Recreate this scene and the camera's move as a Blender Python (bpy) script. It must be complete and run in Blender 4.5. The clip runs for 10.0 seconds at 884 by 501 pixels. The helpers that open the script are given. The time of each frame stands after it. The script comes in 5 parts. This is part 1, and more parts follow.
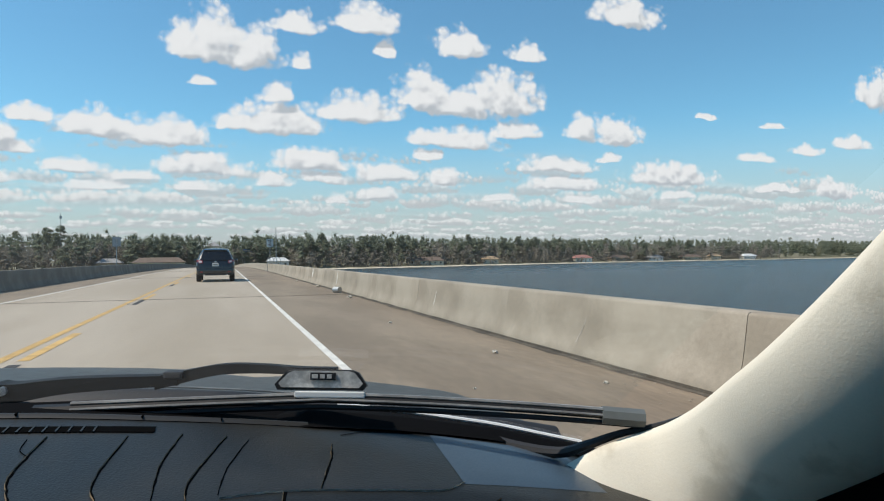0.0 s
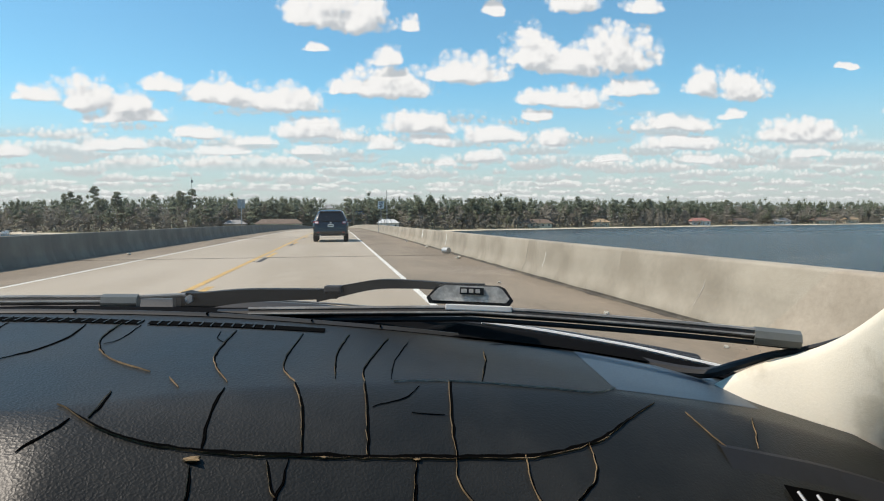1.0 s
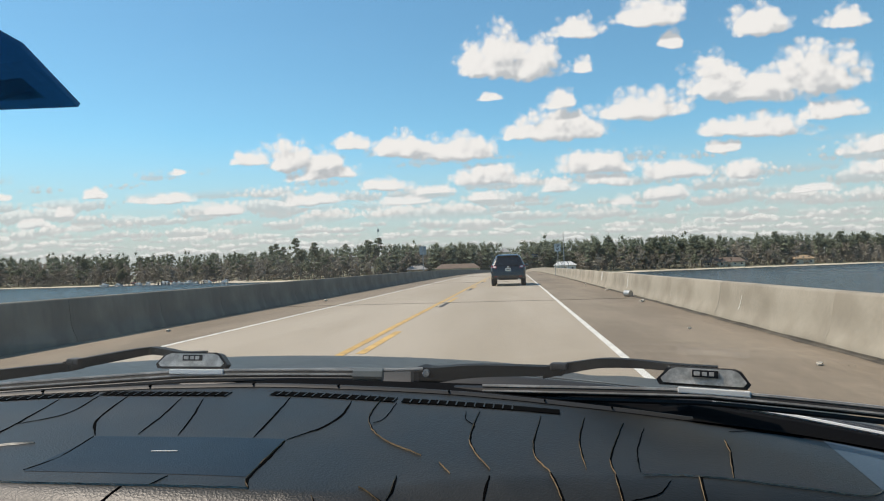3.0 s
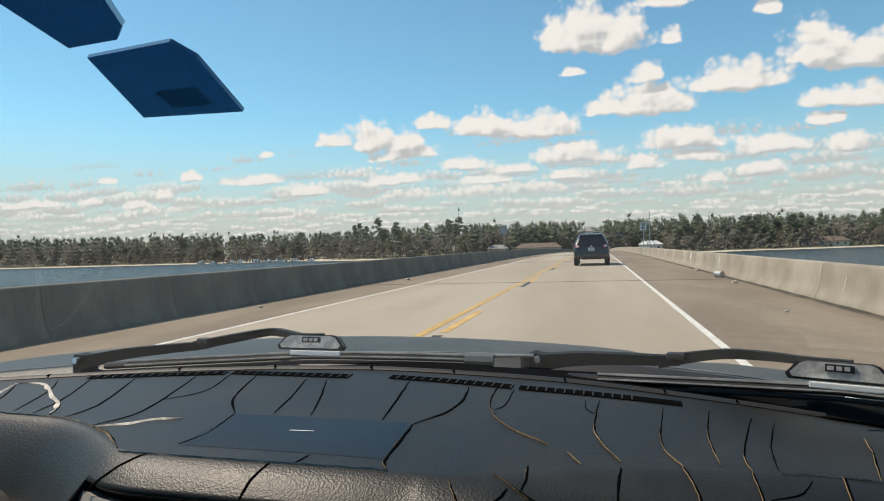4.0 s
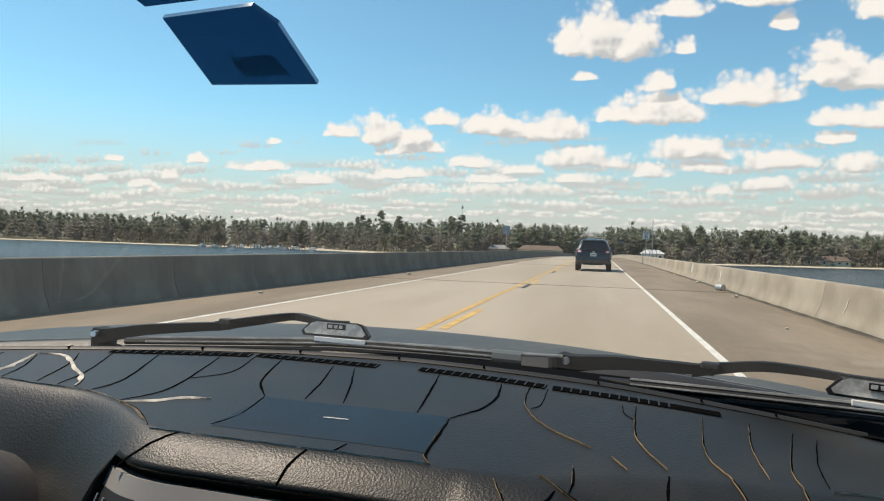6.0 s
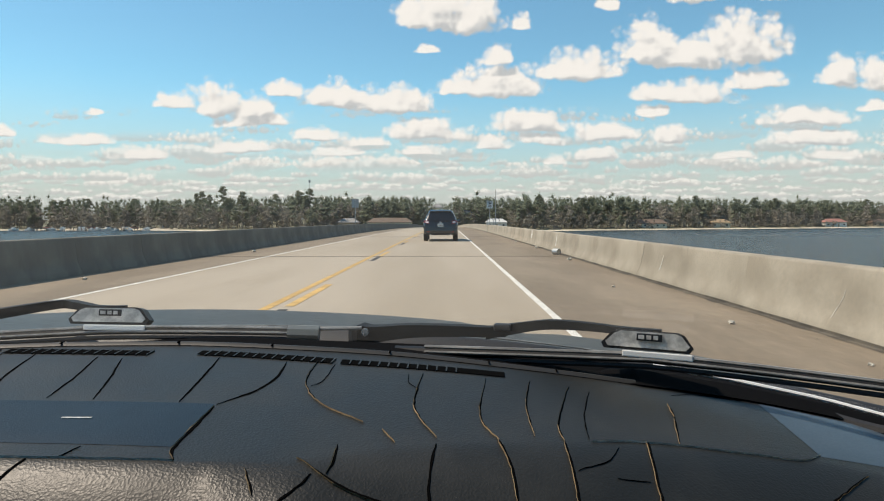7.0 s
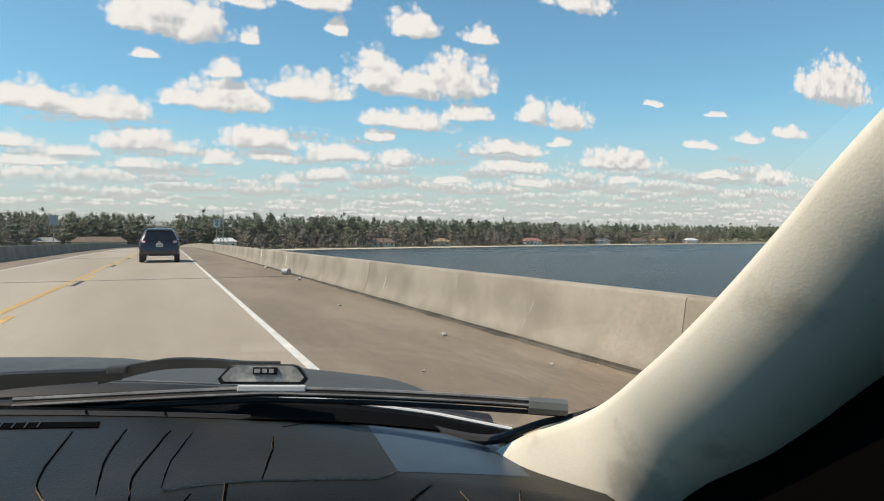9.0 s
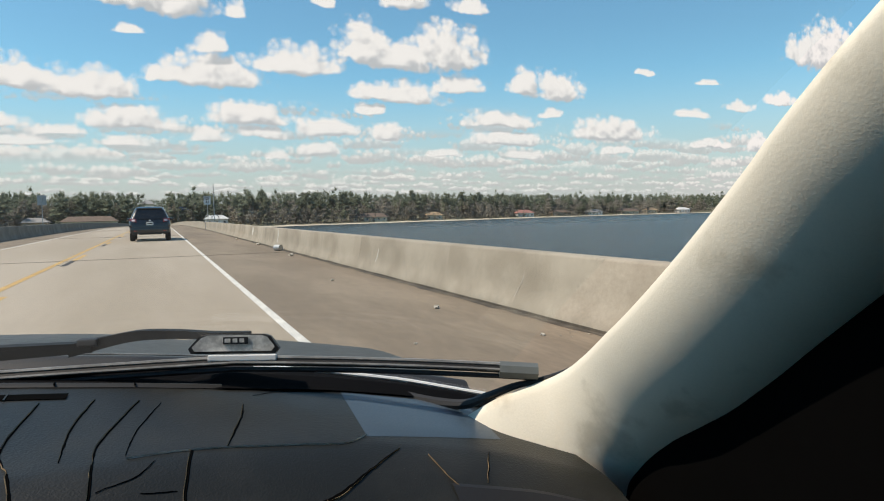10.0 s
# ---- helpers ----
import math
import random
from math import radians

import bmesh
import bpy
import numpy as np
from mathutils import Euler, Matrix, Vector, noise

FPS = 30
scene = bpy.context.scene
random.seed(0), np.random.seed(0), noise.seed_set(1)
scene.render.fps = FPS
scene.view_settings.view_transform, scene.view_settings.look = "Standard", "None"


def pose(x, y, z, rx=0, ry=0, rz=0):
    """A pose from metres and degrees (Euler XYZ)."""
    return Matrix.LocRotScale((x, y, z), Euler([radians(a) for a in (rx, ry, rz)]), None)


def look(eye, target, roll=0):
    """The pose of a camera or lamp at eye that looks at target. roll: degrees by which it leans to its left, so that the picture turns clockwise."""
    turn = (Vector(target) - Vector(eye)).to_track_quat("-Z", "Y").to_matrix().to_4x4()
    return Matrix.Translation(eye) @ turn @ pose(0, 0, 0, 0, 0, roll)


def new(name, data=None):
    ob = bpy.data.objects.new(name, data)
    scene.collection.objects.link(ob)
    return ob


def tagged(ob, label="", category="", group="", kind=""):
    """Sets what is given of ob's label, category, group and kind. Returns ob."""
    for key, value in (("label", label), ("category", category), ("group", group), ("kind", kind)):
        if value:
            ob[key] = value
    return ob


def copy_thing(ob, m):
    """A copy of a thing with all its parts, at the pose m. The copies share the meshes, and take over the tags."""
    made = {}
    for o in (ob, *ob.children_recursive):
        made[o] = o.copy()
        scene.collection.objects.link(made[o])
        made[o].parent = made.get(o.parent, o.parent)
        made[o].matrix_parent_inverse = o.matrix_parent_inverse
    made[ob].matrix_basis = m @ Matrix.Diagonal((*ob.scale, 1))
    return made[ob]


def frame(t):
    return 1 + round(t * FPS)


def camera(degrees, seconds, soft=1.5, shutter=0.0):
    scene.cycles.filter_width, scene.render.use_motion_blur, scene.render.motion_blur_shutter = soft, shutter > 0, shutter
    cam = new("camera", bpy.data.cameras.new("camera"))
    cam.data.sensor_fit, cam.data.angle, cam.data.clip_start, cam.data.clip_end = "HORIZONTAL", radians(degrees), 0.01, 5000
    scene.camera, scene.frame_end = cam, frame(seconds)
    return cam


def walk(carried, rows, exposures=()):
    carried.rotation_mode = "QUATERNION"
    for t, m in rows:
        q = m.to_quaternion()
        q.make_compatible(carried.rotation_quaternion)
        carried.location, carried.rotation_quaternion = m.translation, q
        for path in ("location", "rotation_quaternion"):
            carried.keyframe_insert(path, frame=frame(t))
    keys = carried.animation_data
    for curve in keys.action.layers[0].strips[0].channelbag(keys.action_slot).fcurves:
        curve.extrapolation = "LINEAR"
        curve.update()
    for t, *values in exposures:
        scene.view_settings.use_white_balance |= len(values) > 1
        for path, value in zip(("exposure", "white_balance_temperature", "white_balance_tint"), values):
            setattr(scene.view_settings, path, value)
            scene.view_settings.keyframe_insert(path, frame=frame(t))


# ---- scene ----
cam = camera(68.1, 10.0, soft=1.1)
PATH = [
    (0, (0.123, 0.229, 1.165), (0.755, 2.126, 1.184), -0.6),
    (0.5, (0.1, 0.219, 1.149), (0.474, 2.182, 1.047), -0.5),
    (1, (0.084, 0.219, 1.127), (0.397, 2.192, 1.034), -0.4),
    (1.5, (0.066, 0.212, 1.136), (0.263, 2.203, 1.143), 0.0),
    (2, (0.052, 0.201, 1.158), (0.148, 2.198, 1.214), -0.2),
    (2.5, (0.044, 0.195, 1.162), (-0.014, 2.193, 1.217), -1.0),
    (4, (0.004, 0.178, 1.176), (-0.458, 2.124, 1.168), -1.7),
    (4.5, (-0.024, 0.184, 1.17), (-0.565, 2.109, 1.122), -0.1),
    (5, (-0.041, 0.177, 1.168), (-0.647, 2.082, 1.131), 1.8),
    (6.5, (-0.015, 0.193, 1.173), (-0.284, 2.175, 1.154), 1.0),
    (7, (0.022, 0.219, 1.168), (0.008, 2.217, 1.074), -0.1),
    (7.5, (0.054, 0.227, 1.175), (0.22, 2.22, 1.142), 0.2),
    (8, (0.077, 0.219, 1.182), (0.454, 2.183, 1.157), 0.2),
    (8.5, (0.106, 0.208, 1.181), (0.672, 2.125, 1.125), -0.1),
    (9, (0.124, 0.195, 1.182), (0.895, 2.04, 1.145), -0.1),
    (9.5, (0.146, 0.18, 1.184), (0.968, 2.002, 1.128), -1.1),
    (10, (0.145, 0.188, 1.175), (0.934, 2.022, 1.057), -1.1),
]
walk(cam, [(t, look(eye, target, roll)) for t, eye, target, roll in PATH], exposures=[(0.0, -0.06, 6850.0, 12.0), (1.0, 0.10, 7150.0, 13.5), (2.5, 0.0, 7300.0, 14.0), (4.0, 0.0, 7600.0, 14.0), (4.5, 0.12, 7900.0, 15.0), (6.5, 0.08, 7700.0, 14.0), (9.0, 0.0, 7500.0, 14.0), (10.0, 0.0, 7400.0, 14.0)])

# ---- light ----
SUN_ELEV, SUN_AZ = radians(57), radians(-77)   # azimuth clockwise from straight ahead
sun_data = bpy.data.lights.new("sun", "SUN")
sun_data.energy, sun_data.angle, sun_data.color = 4.6, radians(0.53), (1.0, 0.95, 0.87)
sun = new("sun", sun_data)
SUN_DIR = Vector((math.sin(SUN_AZ) * math.cos(SUN_ELEV), math.cos(SUN_AZ) * math.cos(SUN_ELEV), math.sin(SUN_ELEV)))
sun.rotation_euler = SUN_DIR.to_track_quat("Z", "Y").to_euler()
sun.location = (0, 0, 60)


class Nodes:
    """Short hand for node trees."""

    def __init__(self, tree):
        self.tree = tree
        tree.nodes.clear()

    def add(self, kind, inputs=(), **props):
        n = self.tree.nodes.new(kind)
        for k, v in props.items():
            if k == "operation":
                n.operation = v
            elif k == "blend_type":
                n.blend_type = v
            elif k == "data_type":
                n.data_type = v
            elif k == "use_clamp":
                n.use_clamp = v
            elif k == "interpolation_type":
                n.interpolation_type = v
            elif k == "noise_dimensions":
                n.noise_dimensions = v
            elif k == "feature":
                n.feature = v
        for key, v in (inputs.items() if isinstance(inputs, dict) else enumerate(inputs)):
            if v is None:
                continue
            if isinstance(v, bpy.types.NodeSocket):
                self.tree.links.new(v, n.inputs[key])
            else:
                n.inputs[key].default_value = v
        return n

    def math(self, op, a, b=None, c=None, clamp=False):
        return self.add("ShaderNodeMath", [a, b, c], operation=op, use_clamp=clamp).outputs[0]

    def vec(self, op, a, b=None):
        return self.add("ShaderNodeVectorMath", [a, b], operation=op)

    def mix(self, f, a, b, blend="MIX"):
        n = self.add("ShaderNodeMix", {0: f, 6: a, 7: b}, data_type="RGBA", blend_type=blend)
        return n.outputs[2]

    def step(self, v, lo, hi, to_lo=0.0, to_hi=1.0):
        return self.add("ShaderNodeMapRange", [v, lo, hi, to_lo, to_hi], interpolation_type="SMOOTHSTEP").outputs[0]

    def noise(self, vec, scale, detail=4, rough=0.55):
        return self.add("ShaderNodeTexNoise", {"Vector": vec, "Scale": scale, "Detail": detail, "Roughness": rough})


# sky: clear blue with fair-weather cumulus, denser towards the horizon
# each cumulus by its middle, base, half width and height on the sky plane one metre ahead
CLOUDS = []
# small clouds high up
CLOUDS += [(-0.048, 0.284, 0.037, 0.057), (-0.013, 0.281, 0.046, 0.081), (0.035, 0.273, 0.054, 0.068), (0.106, 0.335, 0.042, 0.038), (0.211, 0.345, 0.056, 0.052), (0.239, 0.311, 0.02, 0.03), (0.367, 0.319, 0.048, 0.049), (0.484, 0.323, 0.033, 0.033), (0.115, 0.283, 0.017, 0.03), (0.076, 0.23, 0.029, 0.031), (-0.029, 0.246, 0.022, 0.019)]
# the long broken row
CLOUDS += [(-0.409, 0.165, 0.038, 0.029), (-0.354, 0.152, 0.053, 0.053), (-0.292, 0.148, 0.044, 0.039), (-0.243, 0.185, 0.032, 0.027), (-0.165, 0.164, 0.057, 0.045), (-0.082, 0.156, 0.069, 0.045), (0.026, 0.184, 0.048, 0.035), (0.077, 0.179, 0.076, 0.053), (-0.292, 0.139, 0.066, 0.026), (0.199, 0.206, 0.073, 0.047), (0.308, 0.227, 0.057, 0.072), (0.357, 0.22, 0.085, 0.054), (0.448, 0.228, 0.074, 0.079), (0.324, 0.174, 0.049, 0.029), (0.379, 0.169, 0.066, 0.038), (0.309, 0.153, 0.031, 0.019), (0.467, 0.196, 0.051, 0.031)]
# low heaps
CLOUDS += [(0.129, 0.127, 0.069, 0.043), (-0.031, 0.116, 0.069, 0.036), (0.242, 0.115, 0.057, 0.034), (0.068, 0.103, 0.03, 0.022), (0.145, 0.109, 0.039, 0.024), (0.34, 0.11, 0.03, 0.03), (0.164, 0.081, 0.019, 0.018), (-0.196, 0.116, 0.044, 0.023), (-0.118, 0.109, 0.035, 0.015), (0.23, 0.088, 0.038, 0.02), (-0.46, 0.091, 0.054, 0.018), (-0.552, 0.114, 0.069, 0.018), (-0.313, 0.101, 0.055, 0.019), (-0.166, 0.096, 0.057, 0.016), (-0.044, 0.095, 0.03, 0.014)]
# towards the open bay
CLOUDS += [(0.596, 0.197, 0.035, 0.047), (0.657, 0.189, 0.067, 0.054), (0.54, 0.139, 0.076, 0.033), (0.558, 0.11, 0.084, 0.027), (0.778, 0.122, 0.104, 0.046), (0.644, 0.161, 0.029, 0.019), (0.438, 0.087, 0.032, 0.016), (0.588, 0.089, 0.049, 0.017), (0.337, 0.113, 0.031, 0.027), (1.001, 0.115, 0.032, 0.018), (0.788, 0.099, 0.05, 0.019)]
# by the pillar
CLOUDS += [(1.285, 0.292, 0.061, 0.071), (1.367, 0.275, 0.109, 0.119), (1.214, 0.207, 0.054, 0.032), (0.973, 0.172, 0.047, 0.019), (1.029, 0.116, 0.053, 0.021), (1.167, 0.102, 0.069, 0.047), (1.101, 0.191, 0.043, 0.023), (0.859, 0.250, 0.032, 0.012), (1.009, 0.240, 0.040, 0.012), (0.683, 0.398, 0.074, 0.067)]
# thin puffs to the west
CLOUDS += [(-0.845, 0.129, 0.023, 0.014), (-0.885, 0.092, 0.03, 0.015), (-0.733, 0.095, 0.021, 0.018), (-0.673, 0.123, 0.025, 0.017), (-0.788, 0.082, 0.036, 0.016), (-1.016, 0.093, 0.079, 0.014), (-0.531, 0.162, 0.016, 0.012)]

world = bpy.data.worlds.new("world")
scene.world = world
world.use_nodes = True
W = Nodes(world.node_tree)


def shifted(g, p, scale, amount, detail):
    n = g.noise(p, scale, detail, 0.6).outputs["Color"]
    off = g.vec("MULTIPLY", g.vec("SUBTRACT", n, (0.5, 0.5, 0.5)).outputs[0], (amount, amount * 0.6, 0.0)).outputs[0]
    return g.vec("ADD", p, off).outputs[0]


def cells(g, p, scale, uneven):
    n = g.add("ShaderNodeTexVoronoi", {"Vector": p})
    n.voronoi_dimensions = "2D"
    n.inputs["Scale"].default_value, n.inputs["Randomness"].default_value = scale, uneven
    return n


def billows(g, p, scale):
    """Round puffs: high in the middle of each cell, low along the creases."""
    return g.math("SUBTRACT", 0.44, cells(g, p, scale, 1.0).outputs["Distance"])


def cloud_group():
    """Density of the cumulus at a point of the sky plane: flat-based heaps with a cauliflower skin."""
    tree = bpy.data.node_groups.new("cloud_density", "ShaderNodeTree")
    tree.interface.new_socket("P", in_out="INPUT", socket_type="NodeSocketVector")
    tree.interface.new_socket("D", in_out="OUTPUT", socket_type="NodeSocketFloat")
    g = Nodes(tree)
    src = g.add("NodeGroupInput").outputs[0]
    p = shifted(g, shifted(g, src, 10.0, 0.030, 2), 55.0, 0.010, 4)
    total = None
    for u, v, a, b in CLOUDS:
        d = g.vec("MULTIPLY", g.vec("SUBTRACT", p, (u, v + 0.30 * b, 0.0)).outputs[0], (0.98 / a, 1.22 / b, 0.0)).outputs[0]
        low = g.vec("MULTIPLY", g.vec("MINIMUM", d, (9.0, 0.0, 0.0)).outputs[0], (0.0, 2.8, 0.0)).outputs[0]
        q = g.vec("LENGTH", g.vec("ADD", d, low).outputs[0]).outputs[1]
        q = g.math("SUBTRACT", 1.0, q)
        total = q if total is None else g.add("ShaderNodeMath", [total, q, 0.10], operation="SMOOTH_MAX").outputs[0]
    skin = g.math("ADD", g.math("MULTIPLY", billows(g, p, 34.0), 0.52), g.math("MULTIPLY", billows(g, p, 85.0), 0.27))
    skin = g.math("ADD", skin, g.math("MULTIPLY", g.math("SUBTRACT", g.noise(src, 150.0, 5, 0.65).outputs[0], 0.5), 0.24))
    g.add("NodeGroupOutput", [g.math("ADD", total, skin)])
    return tree


CLOUD_TREE = cloud_group()
way = W.add("ShaderNodeTexCoord").outputs["Generated"]
sep = W.add("ShaderNodeSeparateXYZ", [way])
ahead = W.math("MAXIMUM", sep.outputs[1], 0.02)
rise = W.math("DIVIDE", sep.outputs[2], ahead)
plane = W.add("ShaderNodeCombineXYZ", [W.math("DIVIDE", sep.outputs[0], ahead), rise, 0.0]).outputs[0]


def cloud_density(p):
    n = W.add("ShaderNodeGroup")
    n.node_tree = CLOUD_TREE
    W.tree.links.new(p, n.inputs[0])
    return n.outputs[0]


# shaded undersides: where more cloud lies above, towards the sun, less light comes through
step_up = W.math("MINIMUM", W.math("MULTIPLY", W.math("MAXIMUM", rise, 0.03), 0.085), 0.024)
towards_sun = W.add("ShaderNodeCombineXYZ", [W.math("MULTIPLY", step_up, -0.45), step_up, 0.0]).outputs[0]
dens = cloud_density(plane)
dens_up = cloud_density(W.vec("ADD", plane, towards_sun).outputs[0])
cover = W.step(dens, -0.06, 0.38)
lit = W.math("SUBTRACT", W.math("MULTIPLY", W.math("SUBTRACT", dens, dens_up), 0.85), W.math("MULTIPLY", dens_up, 0.55))
lit = W.step(lit, -0.66, 0.20)


def heaps(p, width, height, shift, fill):
    """A layer of small flat-based clouds, one in each cell of the sky plane; its density and its sunlit side."""
    q = W.vec("ADD", W.vec("MULTIPLY", p, (1 / width, 1 / height, 0.0)).outputs[0], shift).outputs[0]
    cell = cells(W, q, 1.0, 0.9)
    one = W.add("ShaderNodeSeparateXYZ", [W.vec("SUBTRACT", q, cell.outputs["Position"]).outputs[0]])
    up = W.math("ADD", one.outputs[1], 0.16)
    low = W.math("MULTIPLY", W.math("MINIMUM", up, 0.0), 2.6)
    r = W.vec("LENGTH", W.add("ShaderNodeCombineXYZ", [W.math("MULTIPLY", one.outputs[0], 0.80), W.math("ADD", W.math("MAXIMUM", up, 0.0), low), 0.0]).outputs[0]).outputs[1]
    size = W.add("ShaderNodeSeparateXYZ", [cell.outputs["Color"]]).outputs[0]
    return W.math("SUBTRACT", W.math("ADD", W.math("MULTIPLY", size, 0.42), fill), r), up


soft = shifted(W, shifted(W, plane, 16.0, 0.020, 2), 90.0, 0.006, 4)
fluff = W.math("ADD", W.math("MULTIPLY", billows(W, soft, 95.0), 0.42), W.math("MULTIPLY", W.math("SUBTRACT", W.noise(plane, 190.0, 5, 0.65).outputs[0], 0.5), 0.45))


def layer(width, height, shift, fill, lo, hi):
    q, up = heaps(soft, width, height, shift, fill)
    band = W.math("SUBTRACT", W.step(rise, *lo), W.step(rise, *hi))
    c = W.math("MULTIPLY", W.step(W.math("ADD", q, fluff), -0.04, 0.26), band)
    shine = W.step(W.math("ADD", up, W.math("MULTIPLY", fluff, 0.9)), 0.0, 0.46)
    return c, shine


field = [layer(0.034, 0.0105, (8.1, 4.2, 0.0), 0.34, (0.022, 0.036), (0.055, 0.075)),
         layer(0.058, 0.0190, (3.7, 2.9, 0.0), 0.34, (0.042, 0.060), (0.085, 0.110)),
         layer(0.090, 0.0300, (1.9, 7.4, 0.0), 0.36, (0.068, 0.085), (0.115, 0.140)),
         layer(0.150, 0.0480, (3.3, 1.7, 0.0), 0.10, (0.110, 0.125), (0.150, 0.180))]
sky = W.add("ShaderNodeTexSky")
sky.sky_type, sky.sun_disc = "NISHITA", False
sky.sun_elevation, sky.sun_rotation = SUN_ELEV, SUN_AZ
sky.air_density, sky.dust_density, sky.ozone_density = 1.0, 0.08, 2.2
SKY = 0.15
base = W.vec("MULTIPLY", sky.outputs[0], (SKY * 0.57, SKY * 0.98, SKY * 1.035)).outputs[0]
mist = W.step(sep.outputs[2], -0.01, 0.21, 1.0, 0.0)
base = W.mix(mist, base, (0.50, 0.555, 0.60, 1.0))
for c, shine in field:
    far_cloud = W.mix(shine, (0.52, 0.57, 0.62, 1.0), (0.83, 0.865, 0.90, 1.0))
    base = W.mix(W.math("MULTIPLY", c, 0.74), base, far_cloud)
near_cloud = W.mix(lit, (0.49, 0.55, 0.62, 1.0), (0.85, 0.885, 0.93, 1.0))
low_fade = W.step(rise, 0.04, 0.15, 0.72, 1.0)
base = W.mix(W.math("MULTIPLY", cover, low_fade), base, near_cloud)
out = W.add("ShaderNodeBackground", {"Color": base, "Strength": 1.0})
W.add("ShaderNodeOutputWorld", [out.outputs[0]])


# ---- materials ----
def surface(name, colour, rough=0.7, metal=0.0, vary=0.25, scale=4.0, fine=60.0, bump=0.0, tint=None, spec=0.5, coat=0.0, stretch=(1, 1, 1), emit=0.0, ramp=(0.38, 0.64)):
    m = bpy.data.materials.new(name)
    m.use_nodes = True
    g = Nodes(m.node_tree)
    p = g.vec("MULTIPLY", g.add("ShaderNodeTexCoord").outputs["Object"], stretch).outputs[0]
    big = g.noise(p, scale, 5, 0.6).outputs[0]
    small = g.noise(p, fine, 4, 0.65).outputs[0]
    rnd = g.add("ShaderNodeObjectInfo").outputs["Random"]
    d = tint or [x * (1 - vary) for x in colour]
    col = g.mix(g.step(big, *ramp), (*d, 1.0), (*colour, 1.0))
    k = g.math("ADD", g.math("MULTIPLY", g.math("SUBTRACT", small, 0.5), 1.6 * vary), 1.0)
    k = g.math("ADD", k, g.math("MULTIPLY", g.math("SUBTRACT", rnd, 0.5), 0.4 * vary))
    grey = g.add("ShaderNodeCombineColor", [k, k, k]).outputs[0]
    col = g.mix(1.0, col, grey, "MULTIPLY")
    r = g.math("ADD", rough, g.math("MULTIPLY", g.math("SUBTRACT", small, 0.5), 0.25), clamp=True)
    ins = {"Base Color": col, "Roughness": r, "Metallic": metal, "Specular IOR Level": spec, "Coat Weight": coat}
    if bump:
        ins["Normal"] = g.add("ShaderNodeBump", {"Strength": 0.6, "Distance": bump, "Height": small}).outputs[0]
    if emit:
        ins["Emission Color"], ins["Emission Strength"] = (*colour, 1.0), emit
    b = g.add("ShaderNodeBsdfPrincipled", ins)
    g.add("ShaderNodeOutputMaterial", [b.outputs[0]])
    return m


def glass(name, tint=(1, 1, 1), gloss=1.0, dust=0.0):
    """Thin window glass: clear, with the mirror gloss of its angle."""
    m = bpy.data.materials.new(name)
    m.use_nodes = True
    g = Nodes(m.node_tree)
    f = g.math("MULTIPLY", g.add("ShaderNodeFresnel", [1.25]).outputs[0], gloss)
    t = g.add("ShaderNodeBsdfTransparent", [(*tint, 1.0)])
    r = g.add("ShaderNodeBsdfGlossy", {"Color": (1, 1, 1, 1), "Roughness": 0.02})
    pane = g.add("ShaderNodeMixShader", [f, t.outputs[0], r.outputs[0]]).outputs[0]
    if dust:
        p = g.add("ShaderNodeTexCoord").outputs["Object"]
        k = g.math("MULTIPLY", g.math("ADD", g.noise(p, 5.0, 5, 0.6).outputs[0], g.math("MULTIPLY", g.step(g.noise(p, 420.0, 2, 0.5).outputs[0], 0.72, 0.80), 1.5)), 2 * dust)
        film = g.add("ShaderNodeBsdfTranslucent", [(0.85, 0.84, 0.80, 1.0)])
        pane = g.add("ShaderNodeMixShader", [k, pane, film.outputs[0]]).outputs[0]
    g.add("ShaderNodeOutputMaterial", [pane])
    return m


def leaf_surface(name, dark, light):
    m = bpy.data.materials.new(name)
    m.use_nodes = True
    g = Nodes(m.node_tree)
    island = g.add("ShaderNodeNewGeometry").outputs["Random Per Island"]
    rnd = g.add("ShaderNodeObjectInfo").outputs["Random"]
    f = g.math("ADD", g.math("MULTIPLY", island, 0.65), g.math("MULTIPLY", rnd, 0.35))
    col = g.mix(f, (*dark, 1.0), (*light, 1.0))
    # a leaf spray stands for many needles that fan upwards and outwards
    n = g.vec("ADD", g.vec("MULTIPLY", g.add("ShaderNodeNewGeometry").outputs["Normal"], (0.45, 0.45, 0.45)).outputs[0], (-0.15, -0.25, 0.75)).outputs[0]
    n = g.vec("NORMALIZE", n).outputs[0]
    d = g.add("ShaderNodeBsdfDiffuse", {"Color": col, "Normal": n})
    t = g.add("ShaderNodeBsdfTranslucent", [col])
    g.add("ShaderNodeOutputMaterial", [g.add("ShaderNodeMixShader", [0.3, d.outputs[0], t.outputs[0]]).outputs[0]])
    return m


# ---- building helpers ----
def part(name, data, mat, parent=None, label="", at=None, smooth=False):
    """One mesh object from a bmesh or from (vertices, faces), under its thing."""
    me = bpy.data.meshes.new(name)
    if isinstance(data, tuple):
        me.from_pydata([tuple(map(float, v)) for v in data[0]], [], data[1])
    else:
        bmesh.ops.recalc_face_normals(data, faces=data.faces)
        data.to_mesh(me)
        data.free()
    me.update()
    if smooth:
        me.shade_smooth()
        if smooth != "all":
            me.set_sharp_from_angle(angle=radians(38))
    me.materials.append(mat)
    ob = new(name, me)
    if parent:
        ob.parent = parent
    if at is not None:
        ob.matrix_basis = at
    if label:
        tagged(ob, label)
    return ob


